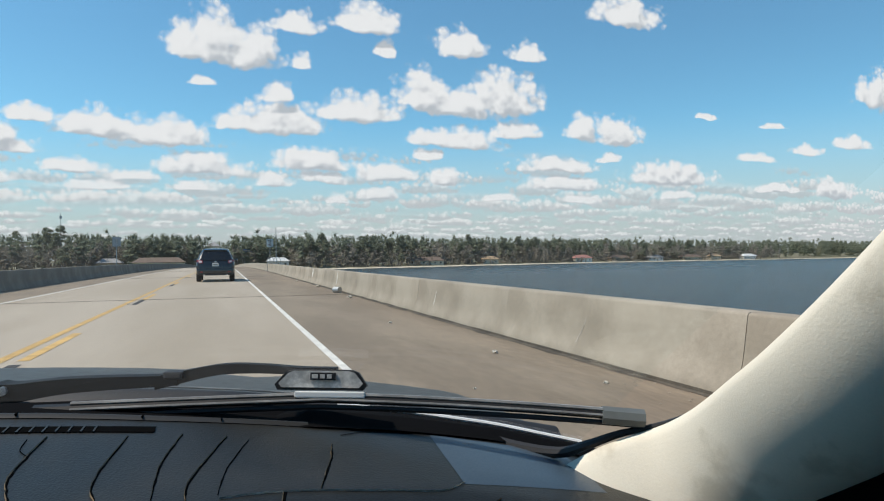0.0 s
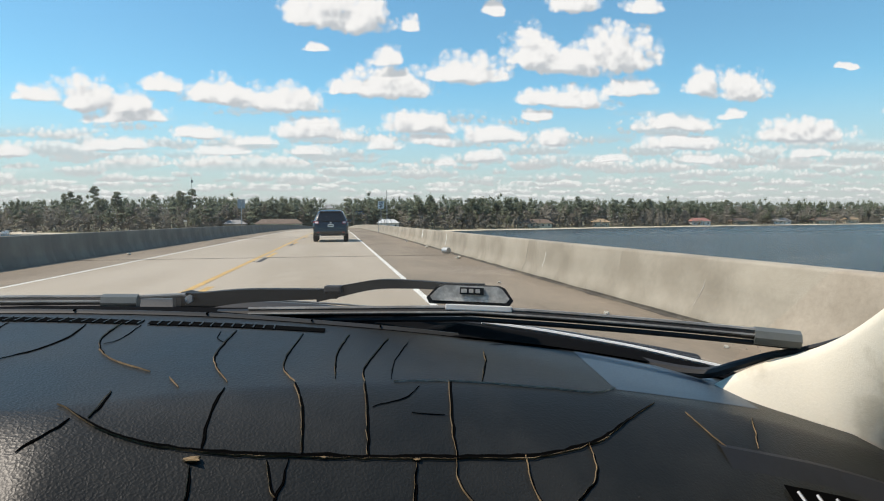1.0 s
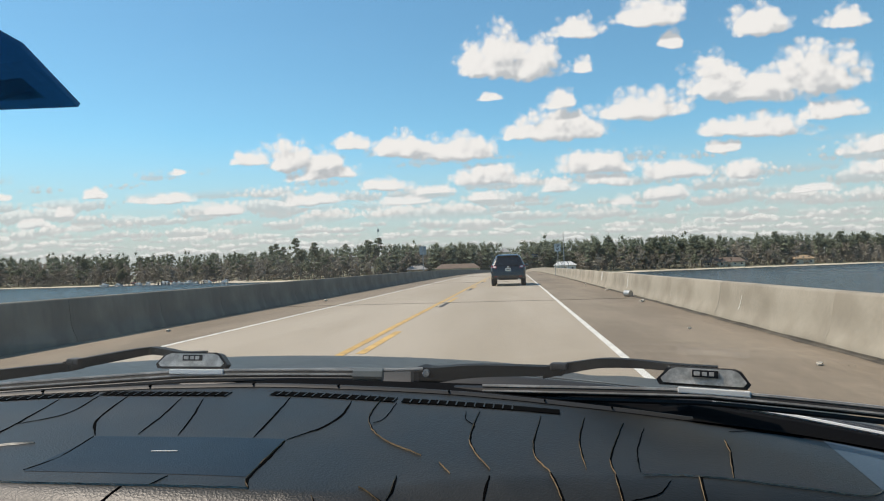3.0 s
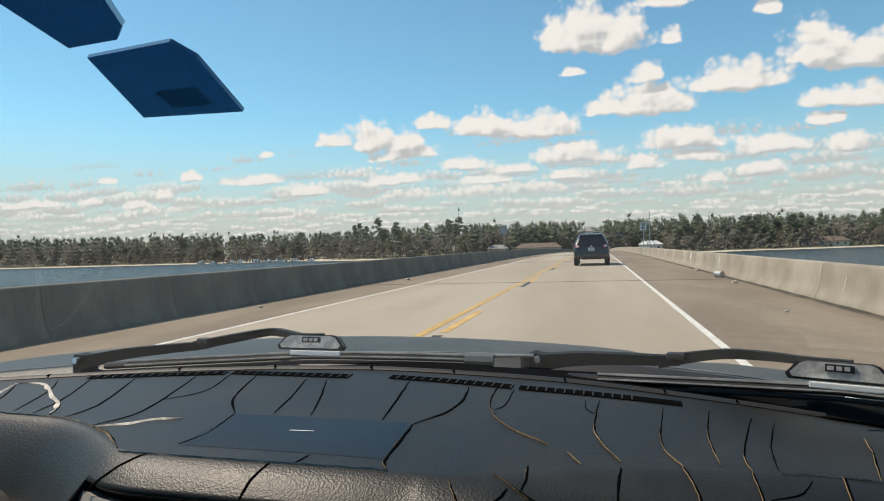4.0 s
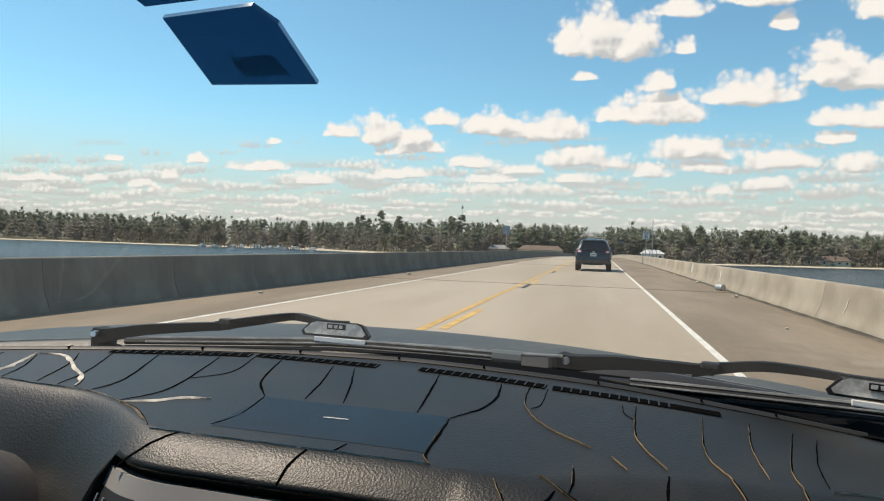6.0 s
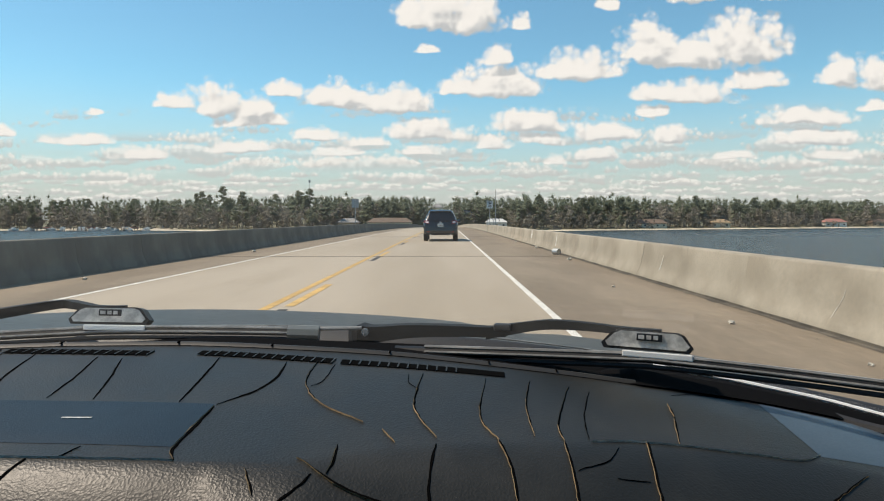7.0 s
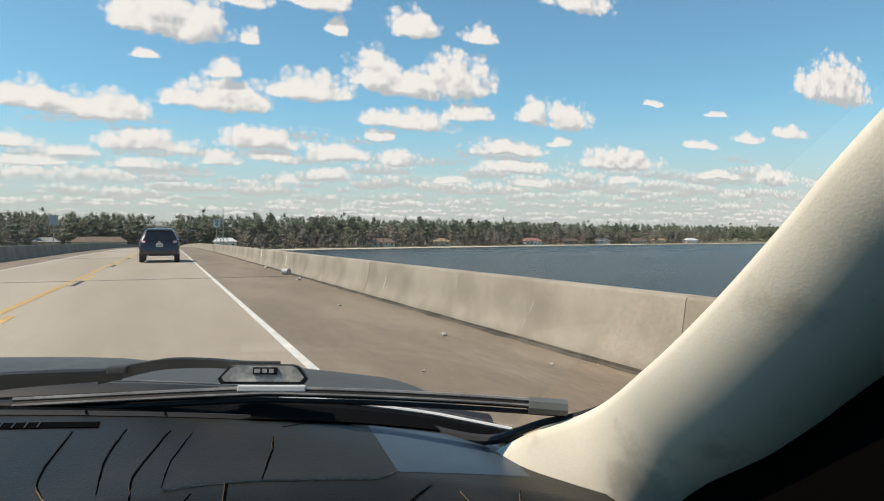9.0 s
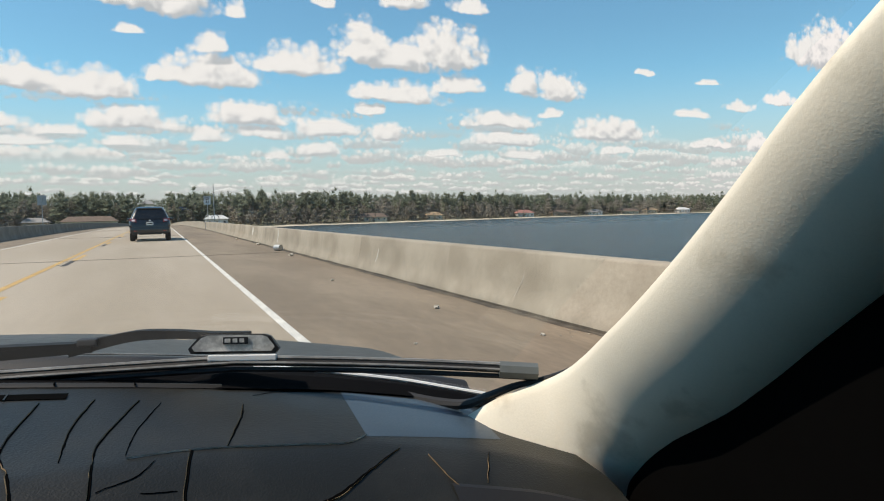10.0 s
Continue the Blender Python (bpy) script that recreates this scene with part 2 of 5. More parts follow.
def again(ob, parent, at):
    """Another object on the same mesh."""
    o = new(ob.name.split(".")[0], ob.data)
    o.parent = parent
    o.matrix_basis = at
    return o


def thing(name, label, category, group="", kind="", at=None):
    ob = tagged(new(name), label, category, group, kind)
    if at is not None:
        ob.matrix_basis = at
    return ob


def block(size, centre=(0, 0, 0), bevel=0.0, bm=None, turn=None, taper=(1, 1)):
    """A box with rounded edges; taper narrows its top in x and y."""
    own = bmesh.new()
    bmesh.ops.create_cube(own, size=1)
    for v in own.verts:
        k = taper if v.co.z > 0 else (1, 1)
        v.co = Vector((v.co.x * size[0] * k[0], v.co.y * size[1] * k[1], v.co.z * size[2]))
    if bevel:
        bmesh.ops.bevel(own, geom=own.edges[:], offset=bevel, segments=2, profile=0.6, affect="EDGES")
    own.transform(Matrix.Translation(centre) @ (turn or Matrix()))
    if bm is None:
        return own
    tmp = bpy.data.meshes.new("tmp")
    own.to_mesh(tmp)
    own.free()
    bm.from_mesh(tmp)
    bpy.data.meshes.remove(tmp)
    return bm


def tube(points, radius, sides=8, taper=1.0, flat=1.0, caps=True):
    """A round bar along points; taper scales its far end, flat squashes it in z."""
    pts = [Vector(p) for p in points]
    vs, fs = [], []
    for i, p in enumerate(pts):
        d = (pts[min(i + 1, len(pts) - 1)] - pts[max(i - 1, 0)]).normalized()
        side = d.cross(Vector((0, 0, 1)))
        side = side.normalized() if side.length > 1e-4 else Vector((1, 0, 0))
        up = side.cross(d)
        r = radius * (1 + (taper - 1) * i / max(len(pts) - 1, 1))
        for k in range(sides):
            a = 2 * math.pi * k / sides
            vs.append(p + side * (r * math.cos(a)) + up * (r * flat * math.sin(a)))
    for i in range(len(pts) - 1):
        for k in range(sides):
            a, b = i * sides + k, i * sides + (k + 1) % sides
            fs.append((a, b, b + sides, a + sides))
    if caps:
        fs += [tuple(range(sides))[::-1], tuple(range((len(pts) - 1) * sides, len(pts) * sides))]
    return vs, fs


def grid(rows, closed=False):
    """A sheet of quads through rows of points."""
    n = len(rows[0])
    vs = [p for r in rows for p in r]
    fs = []
    for i in range(len(rows) - 1):
        for k in range(n if closed else n - 1):
            a, b = i * n + k, i * n + (k + 1) % n
            fs.append((a, b, b + n, a + n))
    return vs, fs


def slab(rows, drop):
    """A sheet with thickness: the rows, and the same rows moved by drop, closed round the rim."""
    vs, fs = grid(rows)
    n, m, w = len(vs), len(rows), len(rows[0])
    vs = vs + [tuple(Vector(p) + Vector(drop)) for p in vs]
    fs = fs + [tuple(i + n for i in f[::-1]) for f in fs]
    rim = list(range(w)) + [r * w + w - 1 for r in range(1, m)] + [(m - 1) * w + k for k in range(w - 2, -1, -1)] + [r * w for r in range(m - 2, 0, -1)]
    for a, b in zip(rim, rim[1:] + rim[:1]):
        fs.append((b, a, a + n, b + n))
    return vs, fs


def prism(outline, depth, axis="y"):
    """An outline (two coordinates) pushed out by depth along an axis."""
    n = len(outline)
    put = {"y": lambda a, b, d: (a, d, b), "x": lambda a, b, d: (d, a, b), "z": lambda a, b, d: (a, b, d)}[axis]
    vs = [put(a, b, 0) for a, b in outline] + [put(a, b, depth) for a, b in outline]
    fs = [tuple(range(n)), tuple(range(2 * n - 1, n - 1, -1))] + [(i, i + n, (i + 1) % n + n, (i + 1) % n) for i in range(n)]
    return vs, fs


def joined(*meshes):
    vs, fs = [], []
    for v, f in meshes:
        k = len(vs)
        vs += list(v)
        fs += [tuple(i + k for i in face) for face in f]
    return vs, fs


def moved(mesh, m):
    return [tuple(m @ Vector(v)) for v in mesh[0]], mesh[1]


def smoothed(points, n=6):
    """A Catmull-Rom curve through points."""
    p = [Vector(q) for q in points]
    p = [p[0] * 2 - p[1]] + p + [p[-1] * 2 - p[-2]]
    out = []
    for i in range(1, len(p) - 2):
        for k in range(n):
            t = k / n
            a, b, c, d = p[i - 1], p[i], p[i + 1], p[i + 2]
            out.append(0.5 * ((2 * b) + (c - a) * t + (2 * a - 5 * b + 4 * c - d) * t * t + (3 * b - a - 3 * c + d) * t ** 3))
    return out + [p[-2]]


def between(x, xs, ys):
    return float(np.interp(x, xs, ys))


# ---- surfaces ----
def leather():
    """Grained black vinyl: fine pebbles, faint dust and wear."""
    m = bpy.data.materials.new("black_grained_vinyl")
    m.use_nodes = True
    g = Nodes(m.node_tree)
    p = g.add("ShaderNodeTexCoord").outputs["Object"]
    n = g.noise(p, 220.0, 2, 0.5).outputs["Color"]
    off = g.vec("MULTIPLY", g.vec("SUBTRACT", n, (0.5, 0.5, 0.5)).outputs[0], (0.004, 0.004, 0.004)).outputs[0]
    cell = g.add("ShaderNodeTexVoronoi", {"Vector": g.vec("ADD", p, off).outputs[0], "Scale": 560.0}).outputs["Distance"]
    dust = g.noise(p, 9.0, 6, 0.65).outputs[0]
    speck = g.noise(p, 900.0, 2, 0.5).outputs[0]
    col = g.mix(g.step(dust, 0.40, 0.72), (0.0125, 0.0128, 0.0108, 1), (0.0240, 0.0238, 0.0208, 1))
    col = g.mix(g.step(speck, 0.74, 0.80), col, (0.10, 0.095, 0.085, 1))
    h = g.math("ADD", cell, g.math("MULTIPLY", speck, 0.15))
    bump = g.add("ShaderNodeBump", {"Strength": 0.32, "Distance": 0.0006, "Height": h}).outputs[0]
    rough = g.math("ADD", 0.35, g.math("MULTIPLY", dust, 0.2))
    b = g.add("ShaderNodeBsdfPrincipled", {"Base Color": col, "Roughness": rough, "Specular IOR Level": 0.32, "Normal": bump})
    g.add("ShaderNodeOutputMaterial", [b.outputs[0]])
    return m


LANE = surface("worn_concrete_lane", (0.405, 0.338, 0.260), 0.85, vary=0.22, scale=0.35, fine=9.0, bump=0.004, tint=(0.335, 0.275, 0.203), stretch=(1, 0.12, 1))
SHOULDER = surface("stained_concrete_shoulder", (0.245, 0.192, 0.135), 0.9, vary=0.5, scale=0.7, fine=14.0, bump=0.006, tint=(0.185, 0.142, 0.098), stretch=(1, 0.22, 1))
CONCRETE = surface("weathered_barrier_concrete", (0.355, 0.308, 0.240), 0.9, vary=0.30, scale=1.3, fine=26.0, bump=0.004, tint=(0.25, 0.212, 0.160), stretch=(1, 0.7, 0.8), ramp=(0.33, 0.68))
# darker copy of the barrier concrete: shade on the left face is in the colour
SHADED_CONCRETE = surface("mildewed_barrier_concrete", (0.18, 0.166, 0.135), 0.9, vary=0.35, scale=1.6, fine=22.0, bump=0.004, tint=(0.115, 0.106, 0.087), stretch=(1, 0.5, 0.2))
WHITE_LINE = surface("white_road_paint", (0.72, 0.69, 0.62), 0.7, vary=0.25, scale=3.0, fine=20.0)
YELLOW_LINE = surface("yellow_road_paint", (0.62, 0.38, 0.12), 0.75, vary=0.28, scale=3.0, fine=20.0)
TAR = surface("tar", (0.05, 0.046, 0.042), 0.8, vary=0.3)
GRIME = surface("gutter_grime", (0.115, 0.095, 0.070), 0.95, vary=0.5, scale=2.0, fine=20.0)
RUBBLE = surface("broken_stone", (0.55, 0.50, 0.42), 0.9, vary=0.3)
SAND = surface("beach_sand", (0.62, 0.53, 0.40), 0.95, vary=0.2, scale=0.05, fine=0.8)
VINYL = leather()
TAN_EDGE = surface("tan_curled_edge", (0.16, 0.125, 0.085), 0.9, vary=0.4, scale=60.0, fine=400.0, bump=0.0008)
TRIM = surface("dark_grey_trim", (0.022, 0.022, 0.021), 0.55, vary=0.15, fine=200.0, spec=0.3)
CRACK = surface("crack_shadow", (0.003, 0.003, 0.003), 1.0, vary=0.2, spec=0.02)
FOAM = surface("bared_foam", (0.26, 0.18, 0.095), 0.95, vary=0.45, scale=40.0, fine=300.0, bump=0.0008)
TEAR = surface("pale_torn_edge", (0.62, 0.58, 0.50), 0.8, vary=0.4, scale=60.0, fine=400.0, bump=0.001)
GRILLE = surface("perforated_speaker_cover", (0.014, 0.034, 0.055), 0.6, vary=0.2, scale=8.0, fine=700.0, bump=0.0006, spec=0.12)
# blue of the reflected sky is mixed into this cover's colour
SIDE_GRILLE = surface("blue_grey_demister_cover", (0.040, 0.065, 0.090), 0.45, vary=0.12, scale=8.0, fine=500.0)
BLACK = surface("black_plastic", (0.012, 0.012, 0.013), 0.55, vary=0.2, fine=200.0)
RUBBER = surface("wiper_rubber", (0.014, 0.014, 0.0145), 0.55, vary=0.25, fine=120.0, spec=0.3)
SPRING = surface("worn_spring_steel", (0.30, 0.29, 0.27), 0.42, metal=0.3, vary=0.35, scale=30.0, fine=300.0)
ARM_GREY = surface("grey_end_cap", (0.13, 0.14, 0.13), 0.4, vary=0.2, fine=150.0)
ARM_PAINT = surface("matt_black_arm", (0.006, 0.006, 0.0055), 0.6, spec=0.2, vary=0.2, fine=120.0)
SILVER = surface("silver_sticker", (0.62, 0.61, 0.57), 0.5, metal=0.0, vary=0.4, scale=90.0, fine=420.0)
CHROME = surface("bright_metal", (0.75, 0.74, 0.71), 0.28, metal=0.9, vary=0.1)
BEZEL = surface("silver_console_plastic", (0.36, 0.34, 0.31), 0.45, metal=0.2, vary=0.1, fine=300.0)
PILLAR = surface("cream_pillar_cloth", (0.73, 0.68, 0.56), 0.85, vary=0.08, scale=16.0, fine=500.0, bump=0.0003, tint=(0.57, 0.52, 0.41), ramp=(0.30, 0.46))
# near-black colour stands in for the cabin's deep shade
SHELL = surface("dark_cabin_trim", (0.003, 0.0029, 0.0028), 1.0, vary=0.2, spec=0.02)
HOOD = surface("dark_hood_paint", (0.052, 0.052, 0.046), 0.45, vary=0.25, scale=6.0, spec=0.25)
TAG = glass("dark_blue_film", (0.10, 0.225, 0.31), 0.5)
TAG_PALE = glass("faded_print", (0.55, 0.50, 0.45), 0.2)
NAVY = surface("navy_car_paint", (0.005, 0.010, 0.016), 0.25, vary=0.1, coat=0.6)
TINTED = surface("dark_tinted_glass", (0.008, 0.009, 0.012), 0.08, vary=0.05, spec=0.6)
TYRE = surface("tyre_rubber", (0.018, 0.018, 0.018), 0.85, vary=0.2)
LAMP_RED = surface("red_tail_lamp", (0.30, 0.03, 0.03), 0.2, vary=0.2, coat=1.0)
LAMP_CLEAR = surface("clear_lamp_glass", (0.85, 0.68, 0.66), 0.15, vary=0.15, coat=1.0)
SIGN_WHITE = surface("white_sign_face", (0.80, 0.80, 0.77), 0.55, vary=0.06)
SIGN_BLACK = surface("black_sign_ink", (0.015, 0.015, 0.015), 0.6, vary=0.1)
GALV = surface("galvanised_steel", (0.42, 0.43, 0.43), 0.5, metal=0.6, vary=0.15, scale=3.0)
BARK = surface("grey_brown_bark", (0.20, 0.165, 0.13), 0.95, vary=0.35, scale=1.0, fine=6.0)
# foliage colours lightened to carry the haze over the far shore
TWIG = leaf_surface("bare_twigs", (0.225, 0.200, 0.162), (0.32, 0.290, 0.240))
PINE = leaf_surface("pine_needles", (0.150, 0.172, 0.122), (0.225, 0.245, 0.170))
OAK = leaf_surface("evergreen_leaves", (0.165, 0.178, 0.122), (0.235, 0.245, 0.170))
LAND = surface("dry_grass_and_litter", (0.20, 0.17, 0.105), 0.95, vary=0.3, scale=0.03, fine=0.4, tint=(0.13, 0.13, 0.07))
WIN_GLASS = glass("windshield_glass", (0.95, 0.975, 0.975), 0.7, dust=0.013)


def water_surface():
    m = bpy.data.materials.new("rippled_water")
    m.use_nodes = True
    g = Nodes(m.node_tree)
    p = g.add("ShaderNodeTexCoord").outputs["Object"]
    q = g.vec("MULTIPLY", p, (0.16, 0.55, 1)).outputs[0]
    wave = g.math("ADD", g.noise(q, 1.0, 6, 0.7).outputs[0], g.math("MULTIPLY", g.noise(g.vec("MULTIPLY", p, (0.5, 2.4, 1)).outputs[0], 1.0, 5, 0.7).outputs[0], 0.35))
    wide = g.noise(g.vec("MULTIPLY", p, (0.004, 0.02, 1)).outputs[0], 1.0, 3, 0.5).outputs[0]
    col = g.mix(wide, (0.020, 0.038, 0.042, 1), (0.045, 0.066, 0.068, 1))
    b = g.add("ShaderNodeBump", {"Strength": 1.0, "Distance": 2.6, "Height": wave})
    s = g.add("ShaderNodeBsdfPrincipled", {"Base Color": col, "Roughness": g.math("ADD", 0.18, g.math("MULTIPLY", wide, 0.15)), "Normal": b.outputs[0], "IOR": 1.33})
    g.add("ShaderNodeOutputMaterial", [s.outputs[0]])
    return m


WATER = water_surface()

# ---- ground, water, bridge ----
END = 335.0        # where the bridge meets the shore
WATER_Z = -5.0


def road_z(y):
    """Deck height: level here, then falling gently towards the shore."""
    if y < 45:
        return 0.0
    if y > END:
        return -3.3
    k = (y - 45) / (END - 45)
    return -3.3 * (k * k * (1.6 - 0.6 * k))


def shore(x):
    return between(x, [-5000, -1500, -700, -400, -200, -130, -60, -14, 14, 30, 150, 300, 700, 1500, 5000],
                   [150, 300, 380, 405, 400, 372, 338, 328, 328, 342, 398, 465, 560, 700, 1100])


def land_z(x, y):
    d = y - shore(x) - 2.0 * math.sin(x * 0.09)
    return between(d, [-60, -6, 0, 9, 40, 300, 4000], [-7.5, -5.6, -4.95, -4.3, -3.6, -2.6, 2.0])


xs = sorted(set([-5000, -3500, -2500, -1800, -1300, -1000, -850] + list(range(-720, 721, 12)) + [850, 1000, 1300, 1800, 2500, 3500, 5000]))
ys = sorted(set([-3000, -800, 0, 150, 250] + list(range(300, 720, 6)) + [760, 820, 900, 1000, 1200, 1600, 2200, 3200, 4900]))
ground = part("ground", grid([[(x, y, land_z(x, y)) for x in xs] for y in ys]), LAND, smooth="all")
tagged(ground, "dry grass, leaf litter and sandy soil of the wooded shore", "ground", kind="structure")
water = part("water", grid([[(x, y, WATER_Z) for x in (-5000, -1500, -500, 0, 500, 1500, 5000)] for y in (-3000, -500, 0, 300, 700, 1500)]), WATER)
tagged(water, "dark blue rippled water of the bay under the bridge", "water", kind="structure")
for lo, hi in ((-700, -18), (20, 900)):
    cols = list(range(lo, hi, 6))
    rows = [[(x, shore(x) + 2.0 * math.sin(x * 0.09) + d + 1.2 * math.sin(x * 0.31), land_z(x, shore(x) + 2.0 * math.sin(x * 0.09) + d + 1.2 * math.sin(x * 0.31)) + 0.06) for x in cols] for d in (-1.5, 3, 6 + 0)]
    tagged(part("beach", grid(rows), SAND, smooth="all"), "pale strip of sand along the water's edge", "beach", kind="structure")

X_L, X_R = -7.85, 3.9           # feet of the two barriers
Y_BACK = -60.0
deck_ys = [Y_BACK, 0] + list(range(20, 336, 9)) + [END]


def strip(name, x0, x1, z, mat, label, category="road", y0=Y_BACK, y1=END, thick=0.0):
    yy = [y0] + [y for y in deck_ys if y0 < y < y1] + [y1]
    rows = [[(x0, y, road_z(y) + z), (x1, y, road_z(y) + z)] for y in yy]
    ob = part(name, slab(rows, (0, 0, -thick)) if thick else grid(rows), mat)
    return tagged(ob, label, category, kind="structure")


strip("bridge_deck", X_L - 0.5, X_R + 0.5, -0.02, CONCRETE, "concrete deck slab of the long low bridge", "bridge deck", thick=0.6)
strip("road", -5.76, 1.37, 0.0, LANE, "worn pale concrete traffic lanes of the bridge")
strip("shoulder", 1.37, X_R + 0.02, 0.0, SHOULDER, "brown-stained concrete shoulder beside the lit barrier", "shoulder")
strip("shoulder", X_L - 0.02, -5.76, 0.0, SHOULDER, "brown-stained concrete shoulder beside the shaded barrier", "shoulder")
strip("edge_line", 1.275, 1.37, 0.004, WHITE_LINE, "solid white edge line, slightly worn", "road marking")
strip("edge_line", -5.76, -5.66, 0.004, WHITE_LINE, "solid white edge line across the oncoming lane", "road marking")
strip("centre_line", -2.43, -2.30, 0.004, YELLOW_LINE, "solid yellow no-passing line", "road marking")
n_dash = 0
y = 9.0
while y < END - 6:
    ob = strip("lane_dash", -2.17, -2.04, 0.004, YELLOW_LINE, "short yellow centre dash", "road marking", y, y + 3.0)
    tagged(ob, group="yellow centre dashes")
    tagged(strip("tar_patch", -2.17, -2.04, 0.005, TAR, "black blotted-out paint before a yellow dash", "road marking", y - 2.4, y - 0.3), group="blacked-out dashes")
    y += 12.2
road2 = part("road", grid([[(-5.9, y, land_z(0, y) + 0.5 - 0.25 * min(1, (y - END) / 100)), (1.9, y, land_z(0, y) + 0.5 - 0.25 * min(1, (y - END) / 100))] for y in (END, 360, 400, 460, 560, 700)]), LANE)
tagged(road2, "road running on from the bridge between the trees", "road", kind="structure")


def barrier_profile(h):
    """Safety-shape barrier: foot, slope, upright face, narrow top. x grows away from the road."""
    return [(0.0, 0.0), (0.004, 0.05), (0.035, 0.12), (0.075, 0.20), (0.105, 0.29), (0.125, 0.40), (0.165, h - 0.03), (0.175, h - 0.01), (0.195, h), (0.36, h), (0.38, h - 0.02), (0.38, 0.0)]


def barrier(name, x, side, h, length, gap, y0, y1, mat, label):
    top = thing(name, label, "barrier", kind="structure")
    prof = [(px * side, pz) for px, pz in barrier_profile(h)]
    vs, fs = prism(prof, length - gap, "y")
    first = None
    y = y0
    while y < y1 - 0.1:
        z = road_z(y)
        tilt = math.degrees(math.atan2(road_z(y + length) - z, length))
        at = pose(x + random.uniform(-0.002, 0.002), y, z - 0.003 + random.uniform(-0.0015, 0.0015), tilt, 0, 0)
        if first is None:
            first = part("barrier_segment", (vs, fs), mat, top, at=at, smooth=True)
        else:
            again(first, top, at)
        y += length
    return top


def barrier_far(parent, x, side, h, y0, y1, mat):
    prof = [(px * side, pz) for px, pz in barrier_profile(h)]
    yy = np.linspace(y0, y1, 30)
    rows = [[(x + a, y, road_z(y) + b) for a, b in prof] for y in yy]
    vs, fs = grid(rows, closed=True)
    return part("barrier_run", (vs, fs), mat, parent, smooth=True)


right = barrier("barrier", X_R, 1, 0.70, 4.6, 0.006, -14.0, 170.0, CONCRETE, "sunlit weathered concrete safety barrier with stained panels and joints")
barrier_far(right, X_R, 1, 0.70, 170.0, END, CONCRETE)
left = barrier("barrier", X_L, -1, 0.80, 3.05, 0.012, -4.0, 60.0, SHADED_CONCRETE, "shaded concrete safety barrier, shade put into its dark tone, streaked under its joints")
barrier_far(left, X_L, -1, 0.80, -4.0 + 3.05 * 21, END, SHADED_CONCRETE)
grime = [[(X_R - 0.09 - 0.07 * noise.noise((0, y * 0.7, 3.1)) - 0.05 * noise.noise((4, y * 3.1, 1.1)), y, road_z(y) + 0.004), (X_R - 0.004, y, road_z(y) + 0.010), (X_R - 0.002, y, road_z(y) + 0.035 + 0.012 * noise.noise((9, y * 1.3, 0.2)))] for y in np.arange(-8, 150, 0.25)]
tagged(part("gutter_dirt", grid(grime), GRIME), "dark band of dirt along the foot of the barrier", "dirt", kind="structure")
for y in (-3.0, 21.0, 45.0, 69.0, 93.0):
    tagged(part("expansion_joint", block((12.1, 0.018, 0.008), ((X_L + X_R) / 2, y, 0.003)), TAR), "thin dark expansion joint across the deck", "joint", kind="structure")


SCRAPE = surface("pale_scrape", (0.66, 0.63, 0.56), 0.8, vary=0.35, scale=8.0, fine=60.0)
FACE = [(0.035, 0.12), (0.075, 0.20), (0.105, 0.29), (0.125, 0.40), (0.145, 0.53), (0.165, 0.67)]


def face_x(z):
    return X_R + between(z, [b for a, b in FACE], [a for a, b in FACE])


def barrier_mark(name, y, z0, z1, width, drift, mat, label):
    """A worn streak that follows the barrier's face."""
    rows = []
    for k in range(9):
        z = z0 + (z1 - z0) * k / 8
        c = y + drift * k / 8 + 0.02 * noise.noise((y * 3.0, k * 0.6, 2.0))
        w = width * (0.45 + 0.55 * math.sin(math.pi * (k + 0.6) / 9.2)) * (1 + 0.5 * noise.noise((y, k * 0.9, 7.0)))
        x = face_x(z) - 0.004
        rows.append([(x, c - w / 2, z), (x, c + w / 2, z)])
    tagged(part(name, grid(rows), mat), label, "wear mark", "wear marks on the barrier", kind="structure")


for y, z0, z1, w, d in ((6.9, 0.16, 0.46, 0.008, -0.12), (12.4, 0.22, 0.50, 0.03, -0.08), (17.5, 0.2, 0.5, 0.010, 0.05), (24.0, 0.2, 0.62, 0.15, 0.1), (31.0, 0.3, 0.66, 0.4, 0.0)):
    barrier_mark("scrape_mark", y, z0, z1, w, d, SCRAPE, "pale vertical scrape and crack on the barrier face")
y = 6.9
while y < 130:
    tagged(part("road_marker", block((0.10, 0.10, 0.02), (-2.25, y, road_z(y) + 0.012), 0.006, taper=(0.7, 0.7)), RUBBLE), "small pale raised road marker by the centre line", "road marker", "raised road markers")
    y += 12.2
pipe = part("pipe_piece", joined(tube([(0, -0.16, 0), (0, 0.16, 0)], 0.13, 18, caps=False), tube([(0, 0.16, 0), (0, -0.16, 0)], 0.11, 18, caps=False), tube([(0, -0.15, 0), (0, -0.14, 0)], 0.128, 18)), GALV, at=pose(3.68, 22.0, 0.10, 0, 0, 35) @ Matrix.Scale(0.78, 4))
tagged(pipe, "short grey drum lying against the barrier foot", "debris")

